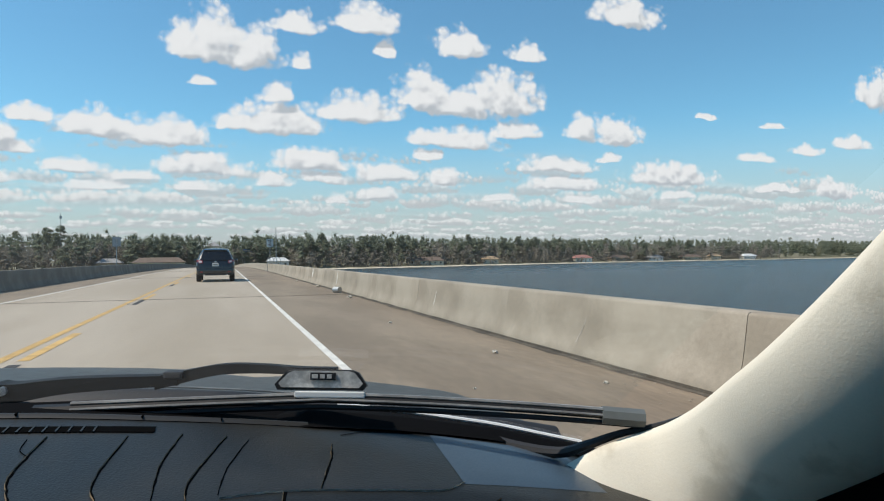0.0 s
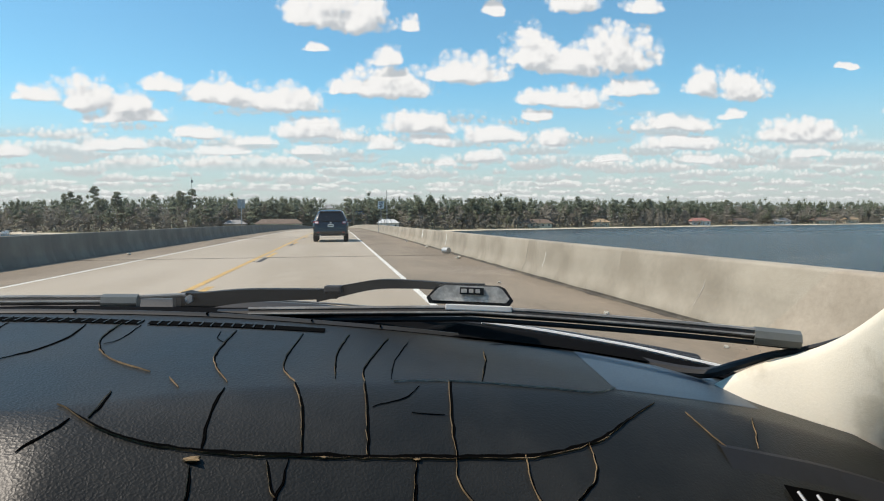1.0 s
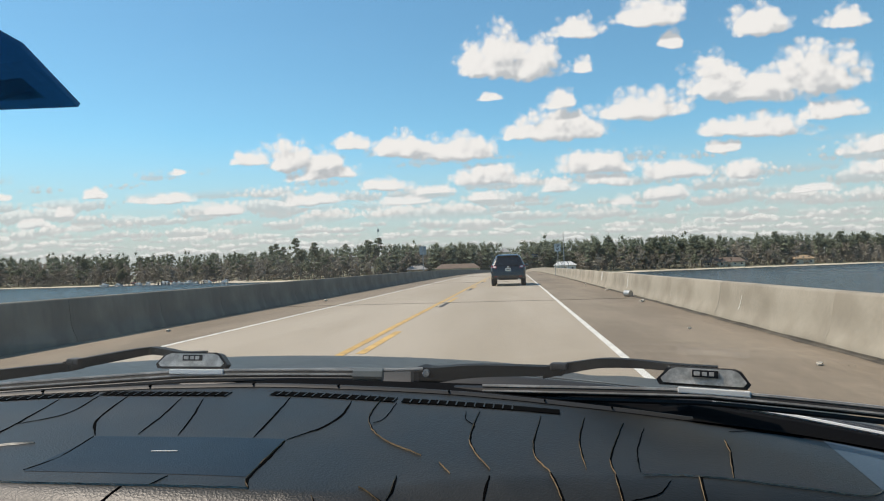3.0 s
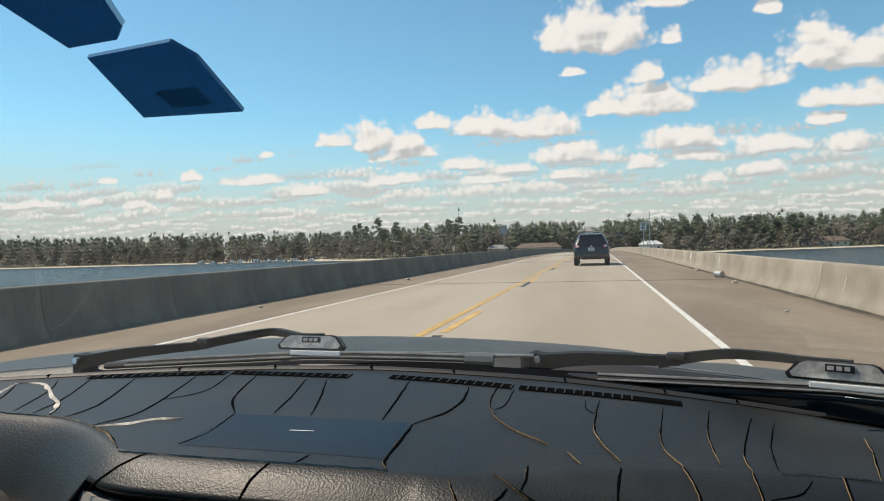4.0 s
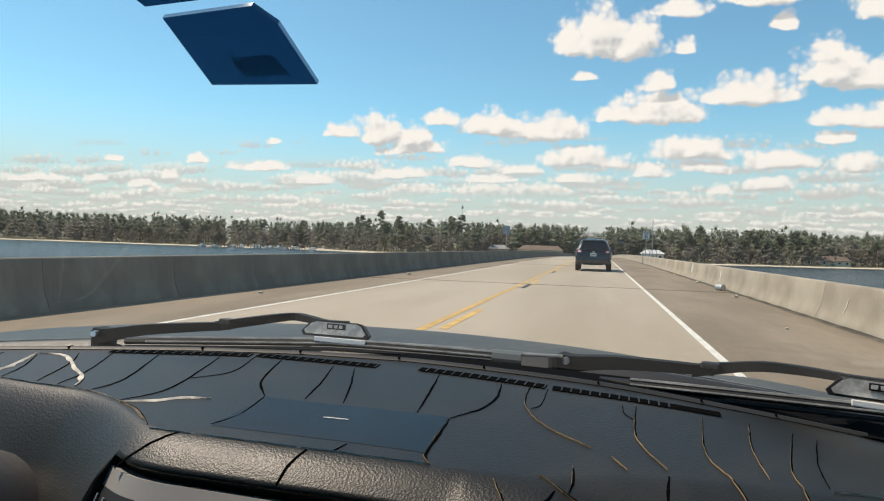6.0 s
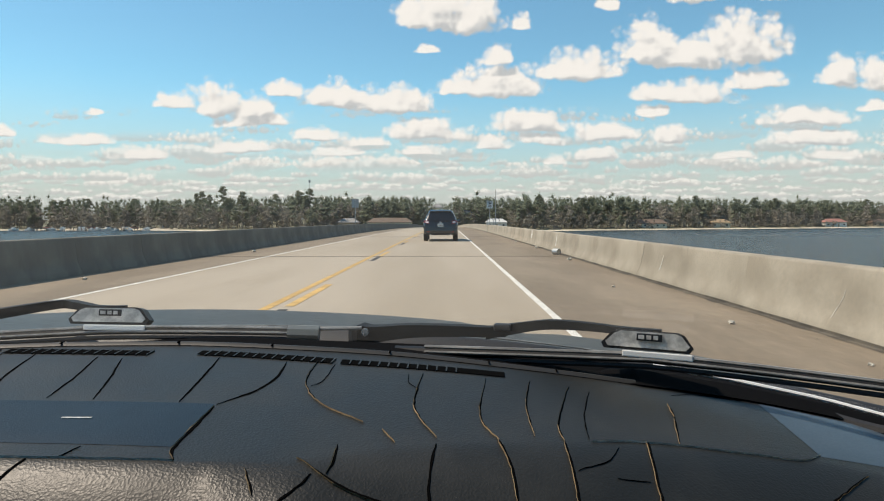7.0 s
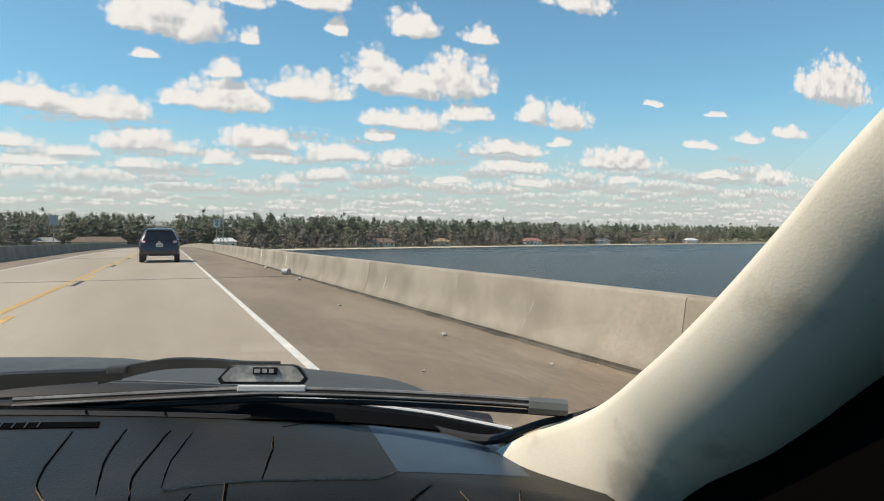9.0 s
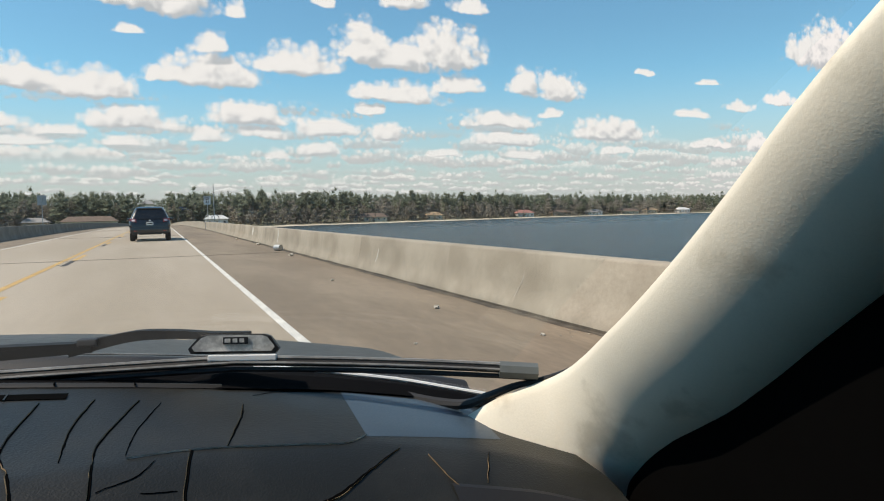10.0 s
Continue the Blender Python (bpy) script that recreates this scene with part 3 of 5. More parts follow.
# ---- vehicle ahead ----
def wheel(parent, x, y, r=0.36, w=0.24):
    ring = []
    for k in range(7):
        dx, rr = [(-0.5, 0.62), (-0.5, 0.92), (-0.38, 1.0), (0, 1.0), (0.38, 1.0), (0.5, 0.92), (0.5, 0.62)][k]
        ring.append([(dx * w, rr * r * math.cos(a), rr * r * math.sin(a)) for a in np.linspace(0, 2 * math.pi, 25)[:-1]])
    wh = part("wheel", grid(ring, closed=True), TYRE, parent, at=pose(x, y, r), smooth=True)
    disc = [[(s * w * 0.3, rr * math.cos(a), rr * math.sin(a)) for a in np.linspace(0, 2 * math.pi, 25)[:-1]] for s, rr in ((1, 0.03), (1.2, 0.08), (1.0, r * 0.55), (1.35, r * 0.64))]
    part("rim", joined(grid(disc, closed=True), moved(grid(disc, closed=True), Matrix.Diagonal((-1, 1, 1, 1)))), GALV, wh)
    return wh


def suv(x, y):
    car = thing("suv", "dark navy family suv driving ahead in the lane", "car", at=pose(x, y, road_z(y)))
    # stations from tail to nose: y, half width at sill, belt, roof; heights of sill, belt, roof
    st = [(0.00, 0.80, 0.86, 0.80, 0.42, 0.92, 0.98), (0.06, 0.86, 0.91, 0.83, 0.36, 0.96, 1.06), (0.30, 0.90, 0.94, 0.66, 0.33, 1.00, 1.58), (0.62, 0.92, 0.95, 0.66, 0.32, 1.02, 1.69),
          (1.50, 0.93, 0.95, 0.68, 0.32, 1.00, 1.72), (2.50, 0.93, 0.95, 0.67, 0.32, 0.98, 1.69), (3.15, 0.93, 0.94, 0.66, 0.32, 0.98, 1.50), (3.75, 0.92, 0.93, 0.72, 0.33, 0.98, 1.08), (4.50, 0.88, 0.90, 0.66, 0.36, 0.88, 0.93), (4.70, 0.74, 0.78, 0.56, 0.45, 0.72, 0.78)]
    rows = []
    for yy, a, b, c, z0, z1, z2 in st:
        half = [(a * 0.86, z0), (a, z0 + 0.10), (b, z1 - 0.20), (b * 0.985, z1), (c + (b - c) * 0.30, z1 + (z2 - z1) * 0.62), (c * 0.97, z2 - 0.05), (c * 0.78, z2), (0.0, z2 + 0.02)]
        rows.append([(px, yy, pz) for px, pz in half] + [(-px, yy, pz) for px, pz in half[-2::-1]])
    vs, fs = grid(rows, closed=True)
    w = len(rows[0])
    fs += [tuple(range(w))[::-1], tuple(range((len(rows) - 1) * w, len(rows) * w))]
    part("body", (vs, fs), NAVY, car, smooth=True)
    part("rear_window", slab([[(-0.70, 0.09, 1.10), (0, 0.06, 1.09), (0.70, 0.09, 1.10)], [(-0.64, 0.19, 1.36), (0, 0.16, 1.36), (0.64, 0.19, 1.36)], [(-0.58, 0.30, 1.575), (0, 0.27, 1.58), (0.58, 0.30, 1.575)]], (0, -0.035, 0.01)), TINTED, car, smooth=True)
    part("spoiler", block((1.16, 0.22, 0.045), (0, 0.30, 1.625), 0.015), NAVY, car)
    part("bumper", block((1.78, 0.20, 0.27), (0, 0.02, 0.56), 0.06), NAVY, car, smooth=True)
    part("lower_valance", block((1.60, 0.14, 0.10), (0, 0.03, 0.39), 0.03), BLACK, car)
    for s in (-1, 1):
        lamp = part("tail_lamp", slab([[(s * 0.905, 0.14, 0.96), (s * 0.60, -0.02, 0.96)], [(s * 0.90, 0.17, 1.13), (s * 0.62, 0.03, 1.11)]], (0, -0.045, 0)), LAMP_RED, car)
        part("lamp_lens", slab([[(s * 0.80, 0.025, 1.00), (s * 0.64, -0.045, 1.00)], [(s * 0.80, 0.06, 1.09), (s * 0.65, -0.015, 1.08)]], (0, -0.03, 0)), LAMP_CLEAR, lamp)
        mirror = part("door_mirror", block((0.22, 0.12, 0.16), (s * 1.03, 3.05, 1.08), 0.04), NAVY, car, smooth=True)
        part("roof_rail", tube([(s * 0.60, 0.75, 1.72), (s * 0.61, 1.2, 1.76), (s * 0.61, 2.3, 1.75), (s * 0.60, 2.6, 1.70)], 0.02), BLACK, car)
        part("reflector", block((0.14, 0.02, 0.05), (s * 0.66, -0.085, 0.52), 0.006), LAMP_RED, car)
        part("exhaust", tube([(s * 0.55, -0.06, 0.36), (s * 0.55, 0.2, 0.36)], 0.035), CHROME, car)
        part("side_window", slab([[(s * 0.90, 0.75, 1.08), (s * 0.90, 3.1, 1.04)], [(s * 0.74, 0.95, 1.52), (s * 0.75, 2.75, 1.52)]], (s * 0.02, 0, 0.0)), TINTED, car)
        for yy in (0.95, 3.75):
            wheel(car, s * 0.82, yy)
    plate = part("number_plate", block((0.31, 0.015, 0.16), (0, -0.02, 0.88), 0.008), SIGN_WHITE, car, "white number plate")
    part("plate_bar", block((0.24, 0.012, 0.05), (0, -0.03, 0.875), 0.004), NAVY, plate)
    part("badge", block((0.10, 0.02, 0.07), (0, -0.015, 1.03), 0.02), CHROME, car)
    part("wiper", tube([(0.05, 0.05, 1.10), (-0.35, 0.07, 1.16)], 0.012), BLACK, car)
    return car


suv(-0.30, 35.5)


# ---- signs on the bridge ----
def lettering(text, size, mat, parent, at):
    cu = bpy.data.curves.new("letters", "FONT")
    cu.body, cu.size, cu.align_x, cu.align_y, cu.extrude, cu.offset = text, size, "CENTER", "CENTER", 0.003, size * 0.022
    tmp = bpy.data.objects.new("letters", cu)
    scene.collection.objects.link(tmp)
    me = bpy.data.meshes.new_from_object(tmp.evaluated_get(bpy.context.evaluated_depsgraph_get()))
    bpy.data.objects.remove(tmp)
    me.materials.append(mat)
    ob = new("lettering", me)
    ob.parent, ob.matrix_basis = parent, at
    return ob


def rounded(w, h, r, n=5):
    out = []
    for cx, cz, a0 in ((w / 2 - r, h / 2 - r, 0), (-w / 2 + r, h / 2 - r, 90), (-w / 2 + r, -h / 2 + r, 180), (w / 2 - r, -h / 2 + r, 270)):
        out += [(cx + r * math.cos(radians(a0 + 90 * k / n)), cz + r * math.sin(radians(a0 + 90 * k / n))) for k in range(n + 1)]
    return out


def road_sign(name, label, x, y, facing, base):
    s = thing(name, label, "road sign", at=pose(x, y, base, 0, 0, 0))
    part("post", tube([(0, 0, -0.5), (0, 0, 2.35)], 0.03, 10), GALV, s)
    part("bracket", block((0.16, 0.10, 0.06), (0, 0, -0.03), 0.01), GALV, s)
    plate = part("sign_plate", moved(prism(rounded(0.64, 0.78, 0.05), 0.006), pose(0, -0.042 if facing else 0.036, 1.96)), SIGN_WHITE if facing else GALV, s)
    if facing:
        inner = rounded(0.55, 0.69, 0.035)
        outer = rounded(0.58, 0.72, 0.045)
        n = len(inner)
        vs = [(a, 0, b) for a, b in outer] + [(a, 0, b) for a, b in inner]
        part("border", moved((vs, [(i, (i + 1) % n, (i + 1) % n + n, i + n) for i in range(n)]), pose(0, -0.047, 1.96)), SIGN_BLACK, plate)
        for text, size, dz in (("SPEED", 0.165, 0.235), ("LIMIT", 0.165, 0.085), ("45", 0.34, -0.165)):
            lettering(text, size, SIGN_BLACK, plate, pose(0, -0.046, 1.96 + dz, 90, 0, 0))
    else:
        for dz in (-0.22, 0.22):
            part("clamp", block((0.12, 0.03, 0.05), (0, 0.02, 1.96 + dz), 0.006), CHROME, s)
    return s


road_sign("speed_limit_sign", "white speed limit sign on a galvanised post behind the barrier", X_R + 0.46, 66.0, True, 0.72)
road_sign("sign_seen_from_behind", "bare grey back of a road sign on a post", X_L - 0.46, 60.0, False, 0.72)


# ---- the car that the camera rides in ----
own = thing("car", "car with cracked black dashboard, cream pillar and parked wipers", "car")


def dash_z(x, y):
    return 1.041 + 0.076 * (y - 0.70) - 0.165 * max(0.0, x + 0.21) ** 2 - 0.03 * max(0.0, -0.21 - x) ** 2


REAR_X, REAR_Y = [-1.00, -0.768, -0.647, -0.463, -0.338, -0.223, -0.117, -0.014, 0.076, 0.18, 0.29, 0.371, 0.433, 0.47], [0.66, 0.752, 0.782, 0.814, 0.827, 0.828, 0.818, 0.812, 0.802, 0.795, 0.796, 0.790, 0.772, 0.75]
FOLD_X, FOLD_Y = [-1.00, -0.85, -0.679, -0.603, -0.518, -0.457, -0.415, -0.347, -0.319, -0.226, -0.134, -0.066, -0.042, -0.015, 0.015, 0.068, 0.119, 0.159, 0.201, 0.245, 0.281, 0.33, 0.406, 0.47], [0.60, 0.65, 0.683, 0.682, 0.669, 0.659, 0.642, 0.598, 0.591, 0.586, 0.584, 0.591, 0.604, 0.616, 0.627, 0.640, 0.651, 0.660, 0.668, 0.672, 0.674, 0.668, 0.655, 0.62]


def rear_y(x):
    return between(x, REAR_X, REAR_Y)


def fold_y(x):
    return sum(between(x + d, FOLD_X, FOLD_Y) for d in (-0.012, -0.006, 0, 0.006, 0.012)) / 5


def fall(x):
    """How steeply the rounded front turns down."""
    return between(x, [-0.45, -0.36, -0.13, -0.06], [5.0, 3.2, 3.2, 1.5])


def reach(x):
    """How far the padded front runs towards the seats."""
    return between(x, [-1.0, -0.385, -0.365, -0.110, -0.085, 0.47], [0.10, 0.10, 0.030, 0.030, 0.20, 0.20])


def on_dash(x, y, lift=0.0006):
    """The pad's surface at (x, y): flat top, then the rounded front."""
    f = fold_y(x)
    if y >= f:
        return Vector((x, y, dash_z(x, y) + lift))
    d = f - y
    steep = 1.5 * fall(x) * math.sqrt(d)
    n = Vector((0, -steep, 1)).normalized()
    return Vector((x, y, dash_z(x, f) - fall(x) * d ** 1.5)) + n * lift


def dash_column(x):
    r, f, m = rear_y(x), fold_y(x), reach(x)
    rows = [on_dash(x, r + (f - r) * k / 14, 0) for k in range(15)]
    rows += [on_dash(x, f - m * k, 0) for k in (0.02, 0.05, 0.09, 0.14, 0.2, 0.27, 0.35, 0.44, 0.54, 0.65, 0.76, 0.88, 1.0)]
    e = rows[-1]
    if not -0.37 < x < -0.10:
        rows.append(Vector((x, e.y - 0.006, e.z - 0.05)))
        rows.append(Vector((x, e.y + 0.02, e.z - 0.30)))
    else:
        rows.append(Vector((x, e.y + 0.006, e.z - 0.006)))
        rows.append(Vector((x, e.y + 0.02, e.z - 0.02)))
    return rows


dash_x = [-1.0 + 0.01 * i for i in range(147)] + [0.47]
dash = part("dashboard", grid([dash_column(x) for x in dash_x]), VINYL, own, "cracked black vinyl dashboard pad", smooth="all")


def crack(points, width=0.0020, lip=0.0, tone=None, ends=0.3):
    """A split in the vinyl: a dark gap between two curled lips, with bared foam along one of them."""
    width, lip = 0.75 * width, lip if lip > 0.003 else 0.7 * lip
    curve = smoothed([(a, b, 0) for a, b in points], 8)
    n = len(curve)
    gap, edge = [], []
    for i, p in enumerate(curve):
        d = curve[min(i + 1, n - 1)] - curve[max(i - 1, 0)]
        side = Vector((-d.y, d.x, 0)).normalized()
        wob = Vector((0.0008 * noise.noise((p.x * 160, p.y * 160, 1.0)), 0.0008 * noise.noise((p.x * 160, p.y * 160, 9.0)), 0))
        k = min(1.0, ends + 3.0 * min(i, n - 1 - i) / n) * (0.85 + 0.5 * noise.noise((p.x * 110, p.y * 110, 4.0)))
        w = max(0.0004, width * k)
        q = p + wob
        gap.append([on_dash(a.x, a.y, h) for a, h in zip((q + side * 0.6 * w, q + side * 0.3 * w, q, q - side * 0.3 * w, q - side * 0.6 * w), (0.0003, 0.0007, 0.0005, 0.0007, 0.0003))])
        l = lip * max(0.15, k + 0.7 * noise.noise((p.x * 70, p.y * 70, 6.0)))
        edge.append([on_dash(a.x, a.y, h) for a, h in zip((q - side * 0.45 * w, q - side * (0.5 * w + 0.5 * l), q - side * (0.5 * w + l)), (0.0010, 0.0014, 0.0003))])
    c = part("crack", grid(gap), CRACK, dash)
    if lip:
        part("crack_lip", grid(edge), tone or FOAM, dash, "foam bared along a split")
    return c


# across the pad, from the steering side to the passenger side
crack([(-0.617, 0.678), (-0.631, 0.707), (-0.660, 0.763)])
crack([(-0.572, 0.679), (-0.586, 0.718), (-0.613, 0.760)])
crack([(-0.527, 0.675), (-0.548, 0.735), (-0.573, 0.775)])
crack([(-0.500, 0.670), (-0.508, 0.714), (-0.538, 0.785)])
crack([(-0.458, 0.659), (-0.453, 0.697), (-0.483, 0.785)], 0.0024)
crack([(-0.412, 0.642), (-0.394, 0.684), (-0.414, 0.792)], 0.0024)
crack([(-0.396, 0.714), (-0.371, 0.743), (-0.379, 0.802)], 0.0016)
crack([(-0.302, 0.681), (-0.329, 0.725), (-0.347, 0.799)], 0.0026)
crack([(-0.267, 0.684), (-0.274, 0.733), (-0.286, 0.789)])
crack([(-0.232, 0.681), (-0.243, 0.724), (-0.262, 0.784)])
crack([(-0.168, 0.677), (-0.172, 0.731), (-0.177, 0.787)], 0.0024)
crack([(-0.140, 0.672), (-0.121, 0.704), (-0.114, 0.738), (-0.116, 0.778)], 0.0030)
crack([(-0.307, 0.610), (-0.298, 0.636), (-0.302, 0.679)], 0.0026)
crack([(-0.140, 0.669), (-0.140, 0.635), (-0.140, 0.600), (-0.134, 0.584)], 0.0026, 0.0006)
crack([(-0.090, 0.780), (-0.088, 0.725), (-0.068, 0.682), (-0.034, 0.651)], 0.0015, 0.0007)
crack([(-0.074, 0.775), (-0.076, 0.732), (-0.083, 0.717)], 0.0009)
crack([(0.002, 0.764), (-0.002, 0.700), (0.003, 0.667), (0.016, 0.634)], 0.0017, 0.0009)
crack([(-0.010, 0.760), (-0.008, 0.738), (-0.001, 0.726)], 0.0009)
crack([(0.055, 0.763), (0.046, 0.678), (0.056, 0.638)], 0.0015, 0.0006)
crack([(0.092, 0.766), (0.082, 0.705), (0.081, 0.649)], 0.0016, 0.0004)
crack([(0.124, 0.762), (0.102, 0.680), (0.100, 0.643)], 0.0016, 0.0005)
crack([(0.140, 0.756), (0.124, 0.699), (0.118, 0.655)], 0.0013)
crack([(0.203, 0.751), (0.198, 0.720), (0.182, 0.662)], 0.0018, 0.0008)
crack([(-0.020, 0.641), (-0.010, 0.622)], 0.0012, 0.0008)
crack([(0.119, 0.650), (0.160, 0.660), (0.225, 0.664), (0.268, 0.667), (0.289, 0.682)], 0.0012, 0.0003, TEAR)
crack([(0.214, 0.774), (0.240, 0.786), (0.280, 0.788)], 0.0008)
crack([(-0.690, 0.683), (-0.603, 0.682), (-0.518, 0.668), (-0.457, 0.660), (-0.412, 0.642)], 0.0009, 0.0006, TEAR)
crack([(-0.346, 0.594), (-0.319, 0.591), (-0.226, 0.586), (-0.134, 0.584)], 0.0008, 0.0007, TEAR)
crack([(-0.412, 0.642), (-0.383, 0.627), (-0.352, 0.600)], 0.0020, 0.0022, TAN_EDGE)
# over the rounded front
crack([(-0.319, 0.591), (-0.337, 0.577), (-0.352, 0.566)], 0.0028, ends=0.8)
crack([(-0.218, 0.584), (-0.224, 0.570), (-0.226, 0.558)], 0.0028, ends=0.8)
crack([(-0.201, 0.586), (-0.196, 0.601)], 0.0016)
crack([(-0.092, 0.580), (-0.086, 0.569), (-0.083, 0.562)], 0.0016, 0.0010)
crack([(-0.045, 0.614), (-0.044, 0.594), (-0.046, 0.581)], 0.0018, 0.0010)
crack([(0.015, 0.624), (0.012, 0.593), (0.012, 0.571)], 0.0020, ends=0.8)
crack([(0.056, 0.638), (0.062, 0.606), (0.063, 0.576)], 0.0020, 0.0007, ends=0.9)
crack([(0.100, 0.643), (0.100, 0.607), (0.099, 0.581)], 0.0022, 0.0006, ends=0.9)
crack([(0.159, 0.660), (0.153, 0.617), (0.151, 0.589)], 0.0024, 0.0008, ends=0.9)
crack([(0.103, 0.617), (0.125, 0.630), (0.136, 0.646)], 0.0008)
crack([(0.127, 0.616), (0.148, 0.618)], 0.0010)
# the long open split under the pad, and the cracks below it
crack([(-0.065, 0.593), (-0.043, 0.577), (-0.018, 0.570), (0.023, 0.571), (0.067, 0.576), (0.113, 0.582), (0.164, 0.591), (0.205, 0.599), (0.248, 0.615), (0.275, 0.634), (0.309, 0.659)], 0.0036, 0.0007, ends=0.35)
crack([(-0.054, 0.579), (-0.060, 0.568), (-0.070, 0.555)], 0.0024)
crack([(0.008, 0.561), (0.010, 0.548), (0.007, 0.530)], 0.0018, 0.0006)
crack([(0.045, 0.570), (0.048, 0.557), (0.051, 0.551)], 0.0020, 0.0006)
crack([(0.056, 0.572), (0.054, 0.558), (0.051, 0.551), (0.050, 0.535)], 0.0018)
crack([(0.126, 0.581), (0.123, 0.560), (0.121, 0.540)], 0.0020, 0.0006)
crack([(0.150, 0.587), (0.150, 0.572), (0.158, 0.562), (0.164, 0.550)], 0.0016, 0.0010)
crack([(0.195, 0.597), (0.194, 0.582), (0.196, 0.571), (0.202, 0.556)], 0.0016, 0.0012)
crack([(0.241, 0.612), (0.238, 0.591), (0.220, 0.574), (0.205, 0.565)], 0.0016, 0.0010)
crack([(0.329, 0.650), (0.335, 0.629), (0.343, 0.613)], 0.0012, 0.0010)
crack([(0.383, 0.653), (0.372, 0.632), (0.364, 0.618)], 0.0010, 0.0008)
for x, y, s in ((0.009, 0.5645, 0.006), (0.074, 0.5755, 0.0025), (0.126, 0.5825, 0.003)):
    bm = bmesh.new()
    bmesh.ops.create_icosphere(bm, subdivisions=2, radius=s)
    for v in bm.verts:
        v.co *= 0.8 + 0.5 * noise.noise(v.co * 300)
        v.co.z, v.co.y = v.co.z * 0.25, v.co.y * 0.55
    part("foam_chip", bm, FOAM, dash, "loose tan foam chip", at=Matrix.Translation(on_dash(x, y, 0.0008)))
# pale scuffs where the vinyl has torn
crack([(-0.618, 0.670), (-0.603, 0.690), (-0.601, 0.714), (-0.617, 0.760)], 0.0006, 0.0060, TEAR)
crack([(-0.620, 0.766), (-0.579, 0.764), (-0.526, 0.721), (-0.494, 0.695), (-0.479, 0.669)], 0.0006, 0.0042, TEAR)
crack([(-0.410, 0.640), (-0.382, 0.652), (-0.366, 0.663), (-0.342, 0.666)], 0.0006, 0.0042, TEAR)

# console bezel with its vent and display, below the middle of the pad
def console(x, down):
    e = on_dash(x, fold_y(x) - 0.030, 0)
    return e + Vector((0, -0.002 - 0.48 * down, -0.007 - 0.88 * down))


bezel = part("console_bezel", grid([[console(x, s) + Vector((0, 0.012 if s == 0 else 0, -0.004 if s == 0 else 0)) for s in (0.0, 0.0005, 0.004, 0.03, 0.07, 0.14, 0.3)] for x in np.linspace(-0.385, -0.085, 24)]), BEZEL, own, "silver-grey plastic centre console", smooth=True)


def panel(name, x0, x1, d0, d1, lift, mat, parent, label=""):
    """A raised panel on the sloping console."""
    n = Vector((0, -0.88, 0.48))
    rows = [[console(x, d) + n * (lift if 0 < i < 4 and 0 < k < 5 else 0.0004) for k, x in enumerate(np.linspace(x0, x1, 6))] for i, d in enumerate(np.linspace(d0, d1, 5))]
    return part(name, grid(rows), mat, parent, label, smooth=True)


for x0 in (-0.378, -0.128):
    vent = panel("air_vent", x0, x0 + 0.052, 0.014, 0.060, 0.0012, BLACK, bezel, "black console air vent")
    for k in range(4):
        a, b = console(x0 + 0.014 + 0.0095 * k, 0.020), console(x0 + 0.008 + 0.0095 * k, 0.052)
        n = Vector((0, -0.88, 0.48)) * 0.0022
        part("vane", tube([a + n, b + n], 0.0010, 5), GALV, vent)
disp = panel("display", -0.318, -0.142, 0.014, 0.075, 0.0010, BLACK, bezel, "dark console display")
panel("display_rim", -0.312, -0.148, 0.016, 0.023, 0.0022, CHROME, disp)

# passenger vent low in the panel, with a dark rounded frame
def low(x, d, lift):
    return on_dash(x, fold_y(x) - d, lift)


frame_rows = [[low(x, d, 0.0018 if 0 < i < 3 else 0.0002) for i, d in enumerate((0.046, 0.050, 0.145, 0.150))] for x in np.linspace(0.335, 0.455, 9)]
vent = part("air_vent", grid(frame_rows), BLACK, own, "black passenger air vent")
part("vent_mouth", grid([[low(x, d, 0.0024) for d in (0.072, 0.12)] for x in np.linspace(0.362, 0.435, 5)]), CRACK, vent)
for k in range(6):
    part("vane", tube([low(0.368 + 0.012 * k, 0.076, 0.0035), low(0.374 + 0.012 * k, 0.115, 0.0035)], 0.0011, 5), GALV, vent)

# steering column end and dark cluster behind the hood
part("steering_shroud", moved(prism(rounded(0.22, 0.20, 0.09, 8), 0.16), pose(-0.53, 0.455, 0.94, -18, 0, 0)), BLACK, own, "black steering column shroud", smooth=True)
part("stalk", tube([(-0.47, 0.47, 0.975), (-0.445, 0.465, 0.985)], 0.006, 10), BEZEL, own)

# demister vents, speaker covers, trim
def vent_strip(x0, x1, y0, y1, slots, blank=0):
    width = 0.0130
    d = Vector((x1 - x0, y1 - y0, 0)).normalized()
    n = Vector((-d.y, d.x, 0))
    length = math.hypot(x1 - x0, y1 - y0)
    v = part("demister_vent", grid([[on_dash(*(Vector((x0, y0, 0)) + d * (length * k / 12) + n * (s * width))[:2], 0.0008) for s in (-0.5, 0.5)] for k in range(13)]), CRACK, dash, "black slotted demister vent")
    step = length / (slots + blank)
    for k in range(1, slots + 1):
        c = Vector((x0, y0, 0)) + d * (step * k)
        a, b = on_dash(*(c - n * width * 0.55)[:2], 0.0014), on_dash(*(c + n * width * 0.55)[:2], 0.0014)
        part("vent_bar", slab([[a - d * 0.0006, a + d * 0.0006], [b - d * 0.0006, b + d * 0.0006]], (0, 0, -0.002)), VINYL, v)


